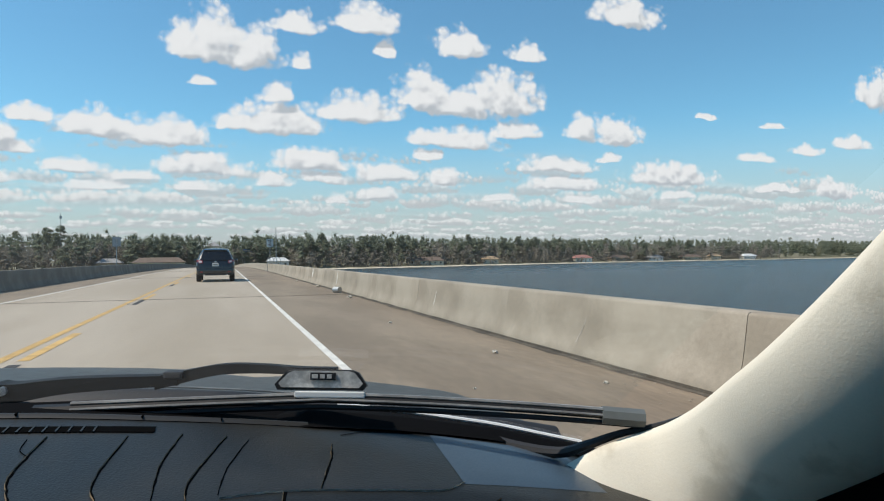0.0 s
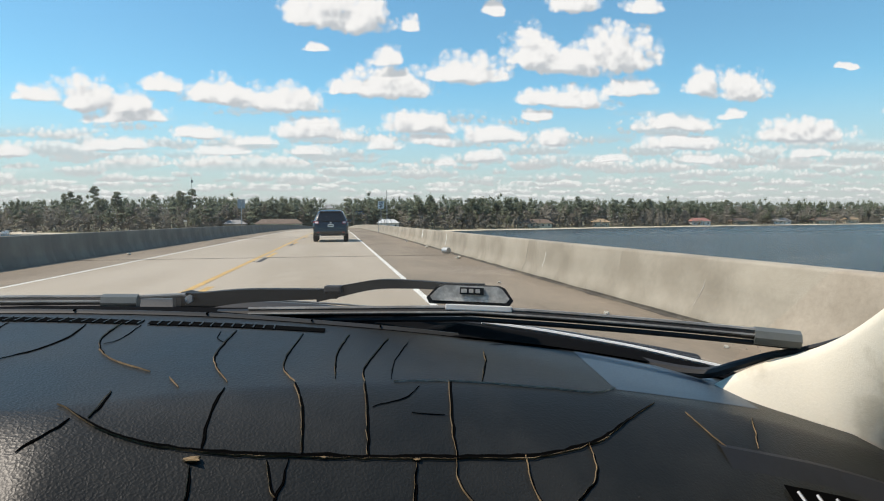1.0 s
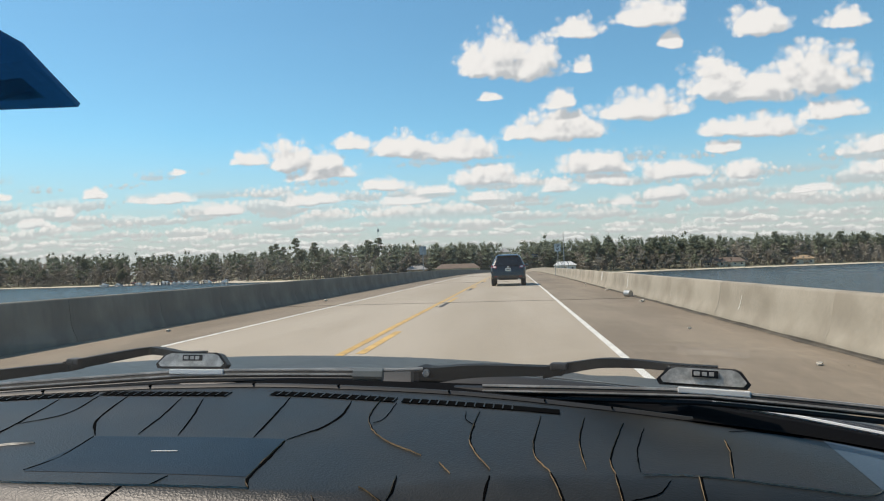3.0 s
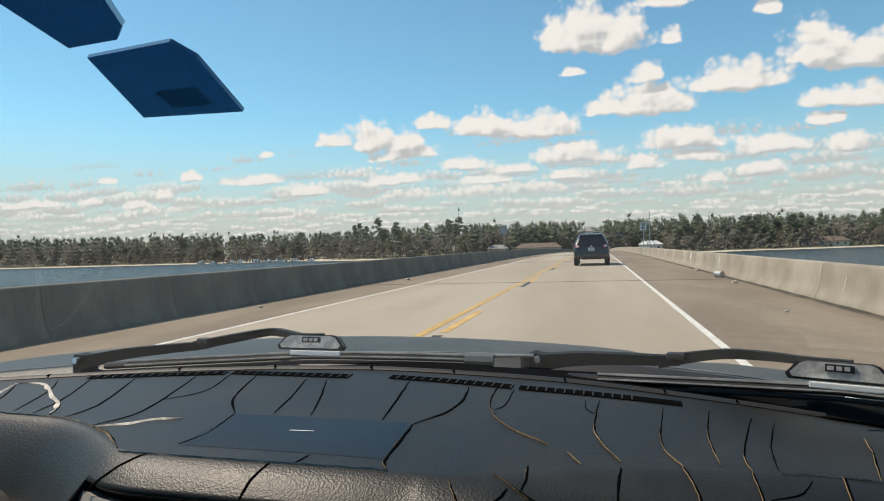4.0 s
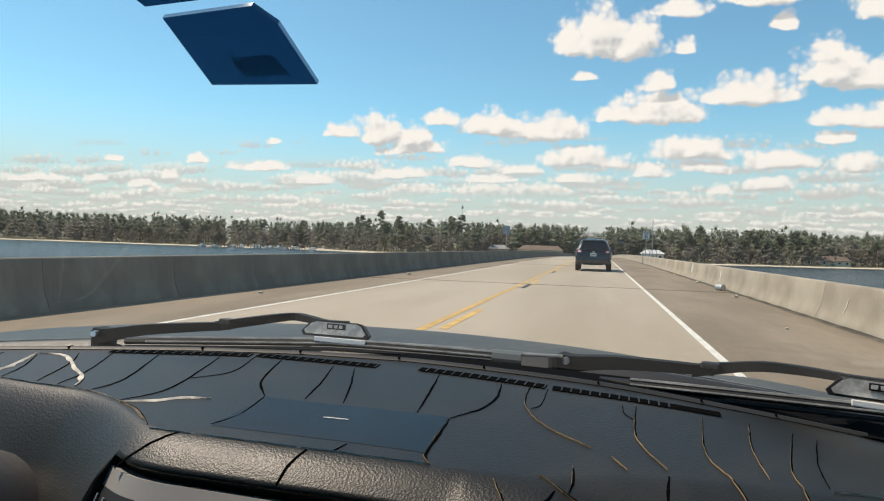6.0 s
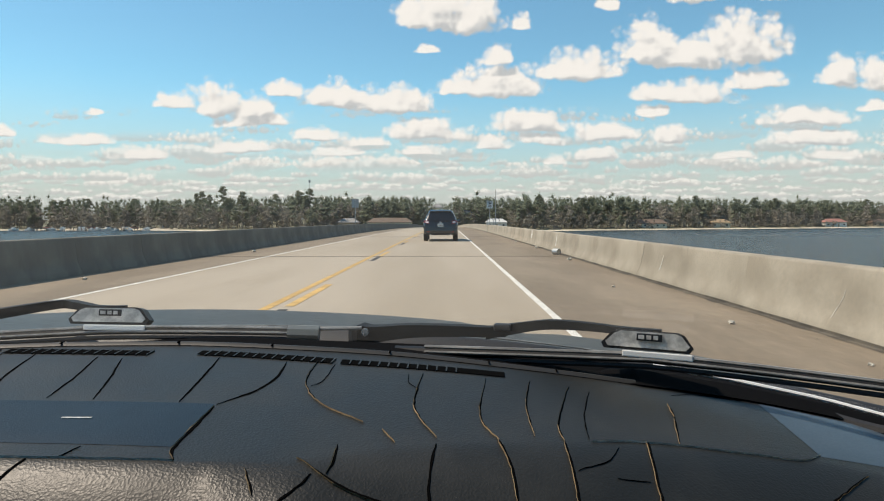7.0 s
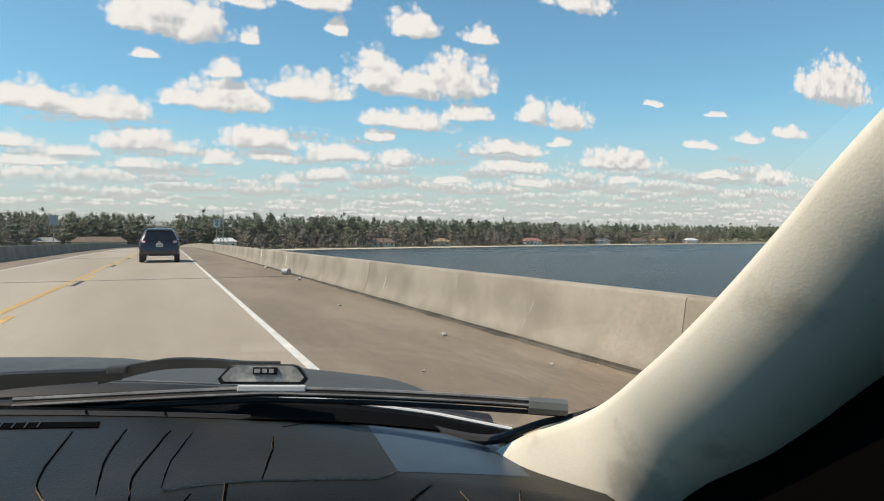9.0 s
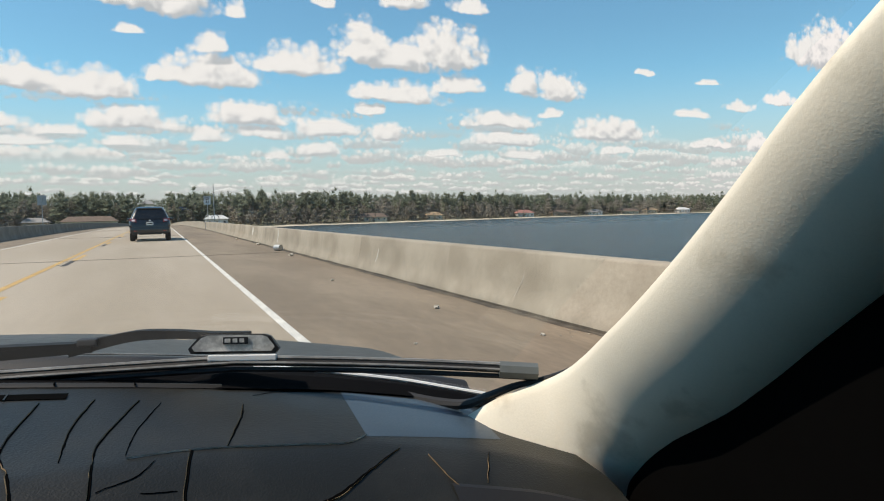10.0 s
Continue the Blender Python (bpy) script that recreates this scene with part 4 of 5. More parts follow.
vent_strip(-0.200, -0.077, 0.800, 0.784, 14)
vent_strip(-0.070, 0.072, 0.783, 0.778, 12, 5)
vent_strip(-0.380, -0.244, 0.809, 0.799, 14)
vent_strip(-0.545, -0.388, 0.789, 0.807, 15)


def cover(name, corners, mat, label, lift=0.0012):
    tl, tr, br, bl = [Vector((*c, 0)) for c in corners]
    rows = []
    for i in range(9):
        a, b = tl.lerp(bl, i / 8), tr.lerp(br, i / 8)
        rows.append([on_dash(*(a.lerp(b, k / 10))[:2], lift if 0 < i < 8 and 0 < k < 10 else 0.0002) for k in range(11)])
    return part(name, grid(rows), mat, dash, label, smooth=True)


cover("speaker_cover", [(-0.300, 0.680), (-0.142, 0.674), (-0.141, 0.602), (-0.306, 0.609)], GRILLE, "dark blue-grey perforated speaker cover")
part("speaker_badge", block((0.020, 0.0022, 0.0005), on_dash(-0.222, 0.643, 0.0014)), SILVER, dash, "small worn pale badge")
cover("side_speaker_cover", [(0.296, 0.790), (0.420, 0.772), (0.410, 0.682), (0.289, 0.680)], SIDE_GRILLE, "smooth blue-grey corner speaker cover")

trim = [[Vector((x, rear_y(x) - 0.003, dash_z(x, rear_y(x)) + 0.0005)), Vector((x, rear_y(x) + 0.001, dash_z(x, rear_y(x)) + 0.003)), Vector((x, rear_y(x) + 0.003, dash_z(x, rear_y(x)) + 0.003)), Vector((x, rear_y(x) + 0.008, dash_z(x, rear_y(x)) - 0.01))] for x in dash_x if -0.9 < x < 0.19]
part("rear_trim", grid(trim), TRIM, dash, "thin grey trim along the foot of the glass", smooth="all")
for x in (-0.60, -0.45, -0.34, -0.23, -0.14, -0.03, 0.06, 0.12):
    part("trim_gap", block((0.0012, 0.007, 0.0016), Vector((x, rear_y(x) + 0.001, dash_z(x, rear_y(x)) + 0.0028))), CRACK, dash)

# windshield: bowed glass between two pillars, its foot hidden by a black band
def glass_foot(x):
    return 0.900 - 0.22 * (x + 0.22) ** 2, dash_z(x, 0.86) - 0.032


SEAL_X = [-0.95, -0.5, -0.2, 0.10, 0.20, 0.29, 0.376, 0.465]


def band_edge(x):
    """Outer edge of the black band, where the clear glass begins."""
    return Vector((x, max(between(x, SEAL_X, [0.80, 0.845, 0.865, 0.866, 0.862, 0.852, 0.832, 0.796]), rear_y(x) + 0.02),
                   between(x, SEAL_X, [0.995, 1.040, 1.052, 1.040, 1.0260, 1.0120, 0.9965, 0.9770])))


def glass_point(x, s):
    y, z = glass_foot(x)
    top = Vector((x * 0.90 - 0.025, y - 0.86, z + 0.56))
    return (band_edge(x) + Vector((0, 0.003, 0.001))).lerp(top, s) + Vector((0, 0, 0.08 * s * (1 - s)))


gx = np.linspace(-0.95, 0.455, 40)
wind = part("windshield", grid([[glass_point(x, s) for s in np.linspace(0, 1, 16)] for x in gx[::-1]]), WIN_GLASS, own, "clear bowed windshield", smooth="all")
wind.visible_shadow = False
seal_rows = []
for x in np.linspace(-0.93, 0.462, 48):
    near = Vector((x, rear_y(x) - (0.006 if x > 0.19 else 0.002), dash_z(x, rear_y(x)) + (0.0015 if x > 0.19 else -0.001)))
    far = band_edge(x)
    seal_rows.append([near, near.lerp(far, 0.5) + Vector((0, 0, 0.004 if x > 0.19 else -0.002)), far, far + Vector((0, 0.004, -0.02))])
part("black_band", grid(seal_rows), surface("dull_black_band", (0.0045, 0.0045, 0.005), 1.0, vary=0.15, spec=0.05), wind, "black band along the foot of the glass")
def cowl_ridge(x):
    return Vector((x, glass_foot(x)[0] + 0.052, 1.047 - (0.146 if x > -0.2 else 0.06) * (x + 0.2) ** 2))


part("cowl", grid([[Vector((x, glass_foot(x)[0] - 0.05, glass_foot(x)[1] - 0.03)), Vector((x, glass_foot(x)[0], glass_foot(x)[1] - 0.006)), cowl_ridge(x) + Vector((0, -0.020, -0.012)), cowl_ridge(x) + Vector((0, -0.006, -0.001)), cowl_ridge(x), cowl_ridge(x) + Vector((0, 0.02, -0.012)), cowl_ridge(x) + Vector((0, 0.03, -0.05))] for x in gx]), BLACK, own, "black plastic cowl under the wipers", smooth=True)
# pale bar drawn as the reflection along the hood's rear edge
part("cowl_seam", tube([cowl_ridge(x) + Vector((0, 0.006, 0.001)) for x in gx[2:-6]], 0.0011, 6), SPRING, own, "thin pale bar for the reflection behind the hood")

strip_pts = [band_edge(x) + Vector((0, -0.002, 0.0022)) for x in np.linspace(0.225, 0.455, 14)]
part("cowl_strip", tube(strip_pts, 0.0021, 6), surface("bright_strip", (0.90, 0.90, 0.87), 0.4, vary=0.1), own, "bright strip along the cowl")
# engine hood
hx = np.linspace(-0.98, 0.50, 24)
part("engine_hood", slab([[Vector((x, glass_foot(x)[0] + 0.07 + 0.95 * s, 1.008 - 0.045 * x - 0.075 * abs(x + 0.22) ** 2.2 - 0.016 * s - 0.13 * s ** 3 - 0.010 * math.exp(-((x - 0.16) / 0.07) ** 2))) for s in np.linspace(0, 1, 12)] for x in hx], (0, 0, -0.02)), HOOD, own, "dark glossy engine hood", smooth=True)


def wiper(dx, dy, dz, span, root, elbow, lean, sag, rod_back):
    """A parked wiper: blade, silver-faced adapter, wide arm with a thin end."""
    o = Vector((dx, dy, dz))
    lo, hi = span
    def along(k):
        """Blade line: k is metres to the passenger side of the adapter."""
        return Vector((0.2 + k * 0.95, 0.802 + lean * k - (0.35 if k > 0 and lean < 0 else 0.10) * k * k, 1.0425 + (sag[0] * k if k < 0 else sag[1] * k - 0.05 * k * k))) + o
    ks = np.linspace(lo, hi, 18)
    blade = part("wiper_blade", tube([along(k) + Vector((0, 0, 0.001)) for k in ks], 0.0075, 8, flat=0.55), RUBBER, own, "black wiper blade", smooth=True)
    part("blade_spine", tube([along(k) + Vector((0, -0.003, 0.0054)) for k in ks[1:-1]], 0.0019, 6), SPRING, blade, "worn pale spring strip")
    part("blade_vertebra", tube([along(k) + Vector((0, -0.0068, 0.0012)) for k in ks[1:-1]], 0.0014, 6), SPRING, blade)
    part("blade_lip", tube([along(k) + Vector((0, -0.004, -0.0055)) for k in ks], 0.0020, 6, flat=1.2), BLACK, blade)
    part("end_cap", tube([along(hi - 0.03), along(hi + 0.004)], 0.0105, 8, flat=0.75), ARM_GREY, blade)
    c = along(0.0)
    ang = math.degrees(math.atan2(along(0.03).y - along(-0.03).y, along(0.03).x - along(-0.03).x))
    face = [(-0.044, -0.0105), (0.041, -0.0105), (0.045, -0.005), (0.036, 0.008), (0.030, 0.0105), (-0.030, 0.0105), (-0.037, 0.007), (-0.047, -0.005)]
    face = [(a * 0.87, b * 0.85) for a, b in face]
    turn = Matrix.Translation(c + Vector((0.0035, 0.004, 0.0160))) @ pose(0, 0, 0, 0, 2, ang) @ pose(0, 0, 0, -10)
    ad = part("adapter", moved(prism(face, 0.016), turn), BLACK, own, "black wiper adapter with a silver face")
    inner = [(a * 0.91, b * 0.80 + 0.0005) for a, b in face]
    part("adapter_face", moved(moved(prism(inner, 0.002), pose(0, -0.002, 0)), turn), SILVER, ad)
    part("logo_plate", block((0.022, 0.001, 0.0065), turn @ Vector((0.001, -0.0028, 0.003)), turn=turn.to_3x3().to_4x4()), BLACK, ad)
    for k, w in ((-0.006, 0.005), (0.0005, 0.004), (0.0065, 0.004)):
        part("logo_bar", block((w, 0.001, 0.0036), turn @ Vector((k, -0.0036, 0.003)), turn=turn.to_3x3().to_4x4()), SILVER, ad)
    part("adapter_clip", block((0.060, 0.006, 0.0055), turn @ Vector((0.008, -0.006, -0.0125)), 0.001, turn=turn.to_3x3().to_4x4()), SIGN_WHITE, ad, "white clip")
    # arm
    p0, p1, p3 = Vector(root), Vector(elbow), turn @ Vector((0.012, 0.010, 0.0085))
    def bar(points, w, h):
        rows = []
        for i, p in enumerate(points):
            d = (points[min(i + 1, len(points) - 1)] - points[max(i - 1, 0)]).normalized()
            n = d.cross(Vector((0, 0, 1))).normalized()
            ww, hh = (w[0] + (w[1] - w[0]) * i / (len(points) - 1)) / 2, (h[0] + (h[1] - h[0]) * i / (len(points) - 1)) / 2
            rows.append([p + n * ww - Vector((0, 0, hh)), p + n * ww * 0.9 + Vector((0, 0, hh)), p - n * ww * 0.9 + Vector((0, 0, hh)), p - n * ww - Vector((0, 0, hh))])
        vs, fs = grid(rows, closed=True)
        return vs, fs + [(0, 1, 2, 3), tuple(len(vs) - 4 + i for i in (3, 2, 1, 0))]
    arm = part("wiper_arm", bar(smoothed([p0 + Vector((-0.004, 0.002, 0)), p0.lerp(p1, 0.08), p0.lerp(p1, 0.4) + Vector((0, 0, 0.003)), p1], 4), (0.022, 0.014), (0.021, 0.009)), ARM_PAINT, own, "wide matt black wiper arm")
    rod = smoothed([p1 + Vector((-0.02, 0.004, -0.002)), p1 + Vector((0.010, -0.003, 0.004)), *[Vector((a, b - rod_back, c)) + o for a, b, c in ((0.123, 0.862, 1.0645), (0.156, 0.848, 1.0650), (0.186, 0.828, 1.0645))], p3], 5)
    part("arm_rod", bar(rod, (0.012, 0.009), (0.012, 0.005)), ARM_PAINT, arm, smooth=True)
    part("arm_step", block((0.018, 0.012, 0.007), p1 + Vector((-0.004, -0.003, 0.005)), 0.002, turn=pose(0, 0, 0, 0, 0, -14)), BLACK, arm)
    part("pivot", tube([p0 + Vector((-0.008, 0.008, -0.028)), p0 + Vector((-0.008, 0.008, 0.006))], 0.011, 12), BLACK, arm)
    part("pivot_pin", tube([p0 + Vector((0.002, -0.016, 0.004)), p0 + Vector((0.002, 0.016, 0.004))], 0.004, 8), CHROME, arm)


wiper(0.0, 0.0, 0.0, (-0.24, 0.272), (-0.066, 0.915, 1.046), (0.083, 0.882, 1.054), -0.25, (0.012, -0.050), 0.0)
wiper(-0.530, 0.084, 0.011, (-0.26, 0.225), (-0.650, 0.895, 1.042), (-0.462, 0.892, 1.066), 0.10, (0.035, -0.012), 0.012)
part("pivot_link", tube([(-0.112, 0.905, 1.053), (-0.068, 0.905, 1.054)], 0.0020, 8), SPRING, own, "worn metal link at the wiper pivot")

# pillars
FOOT = [(0.0, 0.018), (-0.03, 0.004), (-0.042, -0.06), (-0.043, -0.15), (-0.034, -0.28), (-0.004, -0.42), (0.055, -0.55), (0.14, -0.66), (0.26, -0.76), (0.42, -0.83), (0.62, -0.87), (0.84, -0.8), (0.92, -0.4), (0.5, 0.05)]
UPPER = [(0.0, 0.018), (-0.03, 0.004), (-0.040, -0.06), (-0.036, -0.14), (-0.014, -0.25), (0.034, -0.37), (0.11, -0.49), (0.20, -0.60), (0.32, -0.70), (0.46, -0.78), (0.64, -0.83), (0.84, -0.78), (0.92, -0.4), (0.5, 0.05)]


def pillar(side, name, label):
    rows = []
    path = [(0.410, 0.738, 0.982), (0.424, 0.718, 0.998), (0.447, 0.706, 1.009), (0.466, 0.694, 1.018), (0.474, 0.670, 1.033), (0.473, 0.640, 1.053), (0.466, 0.605, 1.076), (0.460, 0.566, 1.103), (0.457, 0.517, 1.144), (0.453, 0.465, 1.191), (0.447, 0.430, 1.222), (0.440, 0.370, 1.270), (0.42, 0.24, 1.36), (0.41, 0.10, 1.44)]
    for i, (x, y, z) in enumerate(smoothed(path, 4)):
        w = between(z, [0.96, 1.0, 1.06, 1.15, 1.44], [0.16, 0.15, 0.125, 0.11, 0.10])
        ring = []
        # edge by the glass, swelling into the cabin, then turning back to the door; fuller at the foot
        k = between(z, [1.00, 1.11], [0.0, 1.0])
        for (a0, b0), (a1, b1) in zip(FOOT, UPPER):
            a, b = a0 + (a1 - a0) * k, b0 + (b1 - b0) * k
            ring.append((x + a * w, y + 0.55 * b * w, z + 0.72 * b * w))
        rows.append(ring)
    if side < 0:
        rows = [[(-0.48 - p[0], p[1] - 0.02, p[2] + 0.06) for p in r] for r in rows]
    return part(name, grid(rows, closed=True), PILLAR, own, label, smooth="all")


part("glass_gasket", tube(smoothed([(0.335, 0.828, 0.998), (0.372, 0.786, 0.990), (0.404, 0.750, 0.990), (0.420, 0.728, 1.001), (0.443, 0.716, 1.011), (0.463, 0.702, 1.018), (0.474, 0.676, 1.031), (0.478, 0.650, 1.047)], 5), 0.0065, 8, 0.15), BLACK, own, "black rubber gasket round the glass", smooth=True)
pillar(1, "windshield_pillar", "cream trimmed windshield pillar")
pillar(-1, "windshield_pillar", "cream trimmed windshield pillar")

# dark film tag and mirror foot on the glass
q = [Vector((-0.236, 0.450, 1.274)), Vector((-0.188, 0.447, 1.276)), Vector((-0.179, 0.455, 1.270)), Vector((-0.171, 0.482, 1.249)), Vector((-0.229, 0.481, 1.250))]
part("windshield_tag", ([v for v in q] + [v + Vector((0, 0.0016, 0.0022)) for v in q], [(0, 1, 2, 3, 4), (9, 8, 7, 6, 5)] + [(i, i + 5, (i + 1) % 5 + 5, (i + 1) % 5) for i in range(5)]), TAG, wind, "dark blue square film tag on the glass")
q = [Vector((-0.210, 0.4655, 1.2600)), Vector((-0.186, 0.4650, 1.2602)), Vector((-0.182, 0.4745, 1.2532)), Vector((-0.206, 0.475, 1.2530))]
part("tag_print", ([v + Vector((0, -0.0008, -0.0012)) for v in q], [(0, 1, 2, 3)]), TAG_PALE, wind)
q = [Vector((-0.262, 0.430, 1.288)), Vector((-0.212, 0.430, 1.288)), Vector((-0.205, 0.437, 1.282)), Vector((-0.212, 0.442, 1.278)), Vector((-0.240, 0.443, 1.277))]
q2 = [Vector((-0.30, 0.36, 1.335)), Vector((-0.20, 0.36, 1.335))]
part("mirror_mount", ([q2[0], q2[1], q[2], q[3], q[4]] + [v + Vector((0, 0.002, 0.003)) for v in (q2[0], q2[1], q[2], q[3], q[4])], [(0, 1, 2, 3, 4), (9, 8, 7, 6, 5)] + [(i, i + 5, (i + 1) % 5 + 5, (i + 1) % 5) for i in range(5)]), TAG, wind, "dark printed patch behind the mirror")

# unseen driver-side pane, its teal added to colour the light on the pillar
SIDE_TINT = glass("teal_side_window", (0.03, 0.40, 0.58), 0.5)
part("side_window", grid([[(-0.985, 0.50, 0.95), (-0.985, -0.6, 0.95), (-0.985, -2.5, 0.95)], [(-0.93, 0.10, 1.44), (-0.93, -0.6, 1.44), (-0.93, -2.3, 1.44)]]), SIDE_TINT, own, "unseen side window pane, teal added to tint the pillar")
# cabin shell: roof, doors, back, floor, wheels; cabin shade is in the trim's black
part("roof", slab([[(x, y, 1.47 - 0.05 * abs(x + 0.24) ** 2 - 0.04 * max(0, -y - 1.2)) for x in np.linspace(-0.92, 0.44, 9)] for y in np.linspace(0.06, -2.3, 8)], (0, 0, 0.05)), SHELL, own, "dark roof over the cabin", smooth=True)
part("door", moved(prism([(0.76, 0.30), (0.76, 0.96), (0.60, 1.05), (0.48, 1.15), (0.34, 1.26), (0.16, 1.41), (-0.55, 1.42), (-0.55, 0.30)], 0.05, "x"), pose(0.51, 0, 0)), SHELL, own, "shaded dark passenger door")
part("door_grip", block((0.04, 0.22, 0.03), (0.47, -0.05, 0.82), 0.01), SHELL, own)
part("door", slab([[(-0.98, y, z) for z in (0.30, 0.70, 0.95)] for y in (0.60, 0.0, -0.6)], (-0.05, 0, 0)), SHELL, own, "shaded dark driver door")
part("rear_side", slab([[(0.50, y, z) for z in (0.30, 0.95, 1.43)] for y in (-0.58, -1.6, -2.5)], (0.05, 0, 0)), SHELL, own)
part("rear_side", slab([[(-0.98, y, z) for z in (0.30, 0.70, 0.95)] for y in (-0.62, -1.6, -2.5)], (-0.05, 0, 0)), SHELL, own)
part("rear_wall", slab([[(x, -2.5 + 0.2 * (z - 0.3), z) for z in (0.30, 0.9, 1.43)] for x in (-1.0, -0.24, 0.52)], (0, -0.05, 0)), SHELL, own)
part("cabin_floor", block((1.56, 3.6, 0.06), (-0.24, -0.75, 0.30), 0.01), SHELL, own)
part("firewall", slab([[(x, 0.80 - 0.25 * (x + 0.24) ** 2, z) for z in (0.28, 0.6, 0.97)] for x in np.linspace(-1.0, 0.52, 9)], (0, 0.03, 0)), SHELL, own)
for x in (-0.98, 0.50):
    part("front_wing", slab([[(x, y, z) for z in (0.35, 0.6, 0.76)] for y in (0.72, 1.3, 1.95)], (0.03 if x > 0 else -0.03, 0, 0)), HOOD, own)
    for yy in (1.25, -1.6):
        wheel(own, x * 1.0 - (0.12 if x > 0 else -0.12), yy, 0.32, 0.20)
part("front_end", block((1.46, 0.10, 0.45), (-0.24, 1.95, 0.58), 0.04), HOOD, own)
for x in (-0.58, 0.12):
    part("seat", joined(moved(prism(rounded(0.50, 0.60, 0.10), 0.12), pose(x, -0.55, 0.80, -12)), moved(prism(rounded(0.50, 0.46, 0.10), 0.14), pose(x, -0.27, 0.48, 90))), SHELL, own, "dark front seat")


# ---- trees, houses and the far shore ----
rng = np.random.default_rng(5)


def clump(centre, radii, count, size):
    """Loose leaf sprays spread through an ellipsoid, denser near its skin."""
    d = rng.normal(size=(count, 3))
    d /= np.linalg.norm(d, axis=1)[:, None]
    r = rng.uniform(0.35, 1.0, count) ** 0.6
    c = np.array(centre) + d * r[:, None] * np.array(radii)
    a, b = rng.normal(size=(count, 3)), rng.normal(size=(count, 3))
    a /= np.linalg.norm(a, axis=1)[:, None]
    b -= a * (a * b).sum(1)[:, None]
    b /= np.linalg.norm(b, axis=1)[:, None]
    s = rng.uniform(0.6, 1.3, count)[:, None] * size
    vs = np.stack([c - a * s, c + b * s * 0.8, c + a * s, c - b * s * 0.8], 1).reshape(-1, 3)
    fs = [(4 * i, 4 * i + 1, 4 * i + 2, 4 * i + 3) for i in range(count)]
    return [tuple(v) for v in vs], fs


def lump_template(seed, faces):
    bm = bmesh.new()
    bmesh.ops.create_icosphere(bm, subdivisions=faces, radius=1.0)
    for v in bm.verts:
        v.co *= 0.84 + 0.34 * noise.noise(v.co * 1.9 + Vector((seed * 3.7, 0, 0)))
    bm.verts.ensure_lookup_table()
    out = np.array([v.co[:] for v in bm.verts]), [tuple(v.index for v in f.verts) for f in bm.faces]
    bm.free()
    return out


LUMPS = [lump_template(k, 1) for k in range(5)]


def bough(centre, radii, count, size, core=0.80):
    """A mass of foliage: an uneven dense heart, and loose sprays all over it."""
    vs, fs = LUMPS[rng.integers(5)]
    a = rng.uniform(0, 6.28)
    spin = np.array([[math.cos(a), -math.sin(a), 0], [math.sin(a), math.cos(a), 0], [0, 0, 1]])
    heart = (vs @ spin.T) * np.array(radii) * core + np.array(centre)
    v, f = clump(centre, radii, count, size)
    n = len(heart)
    return [tuple(p) for p in heart] + v, list(fs) + [tuple(i + n for i in q) for q in f]


def pine_meshes(h):
    """A tall bare stem under a broad, flat-topped crown of separate boughs."""
    trunk = [tube([(0.25 * math.sin(z * 0.3), 0.2 * math.cos(z * 0.25) - 0.2, z) for z in np.linspace(-1.0, h * 0.94, 8)], 0.22, 6, 0.3)]
    crown = []
    base = rng.uniform(0.56, 0.68)
    for k in range(9):
        f = (k + rng.uniform(0, 0.7)) / 9
        z = h * (base + (0.96 - base) * f)
        far = rng.uniform(0.55, 1.0) * 2.9 * (1 - 0.45 * f)
        a = 2.4 * k + rng.uniform(-0.5, 0.5)
        tip = (math.cos(a) * far, math.sin(a) * far, z)
        trunk.append(tube([(0.1, 0, z - 1.0), tip], 0.08, 4, 0.3))
        crown.append(bough((tip[0] * 0.85, tip[1] * 0.85, z + 0.1), (rng.uniform(1.3, 1.9), rng.uniform(1.3, 1.9), rng.uniform(0.65, 0.95)), 150, 0.24, 0.5))
    crown.append(bough((0.2, 0.1, h * 0.97), (1.7, 1.7, 0.8), 150, 0.24, 0.5))
    return joined(*trunk), joined(*crown)


def oak_meshes(h):
    trunk = [tube([(0, 0, -1.0), (0.2, 0.1, h * 0.25), (0.1, 0.3, h * 0.5)], 0.34, 7, 0.5)]
    crown = []
    for k in range(13):
        a, z = rng.uniform(0, 6.28), h * rng.uniform(0.32, 0.92)
        far = rng.uniform(0.4, 1.0) * h * 0.32 * math.sqrt(max(0.1, 1 - abs(z / h - 0.55) * 1.6))
        tip = (math.cos(a) * far, math.sin(a) * far, z)
        trunk.append(tube([(0.1, 0.2, h * 0.3 + 0.2 * (z - h * 0.3)), tip], 0.12, 4, 0.3))
        crown.append(bough(tip, (rng.uniform(1.3, 2.2), rng.uniform(1.3, 2.2), rng.uniform(0.9, 1.4)), 100, 0.21, 0.6))
    return joined(*trunk), joined(*crown)


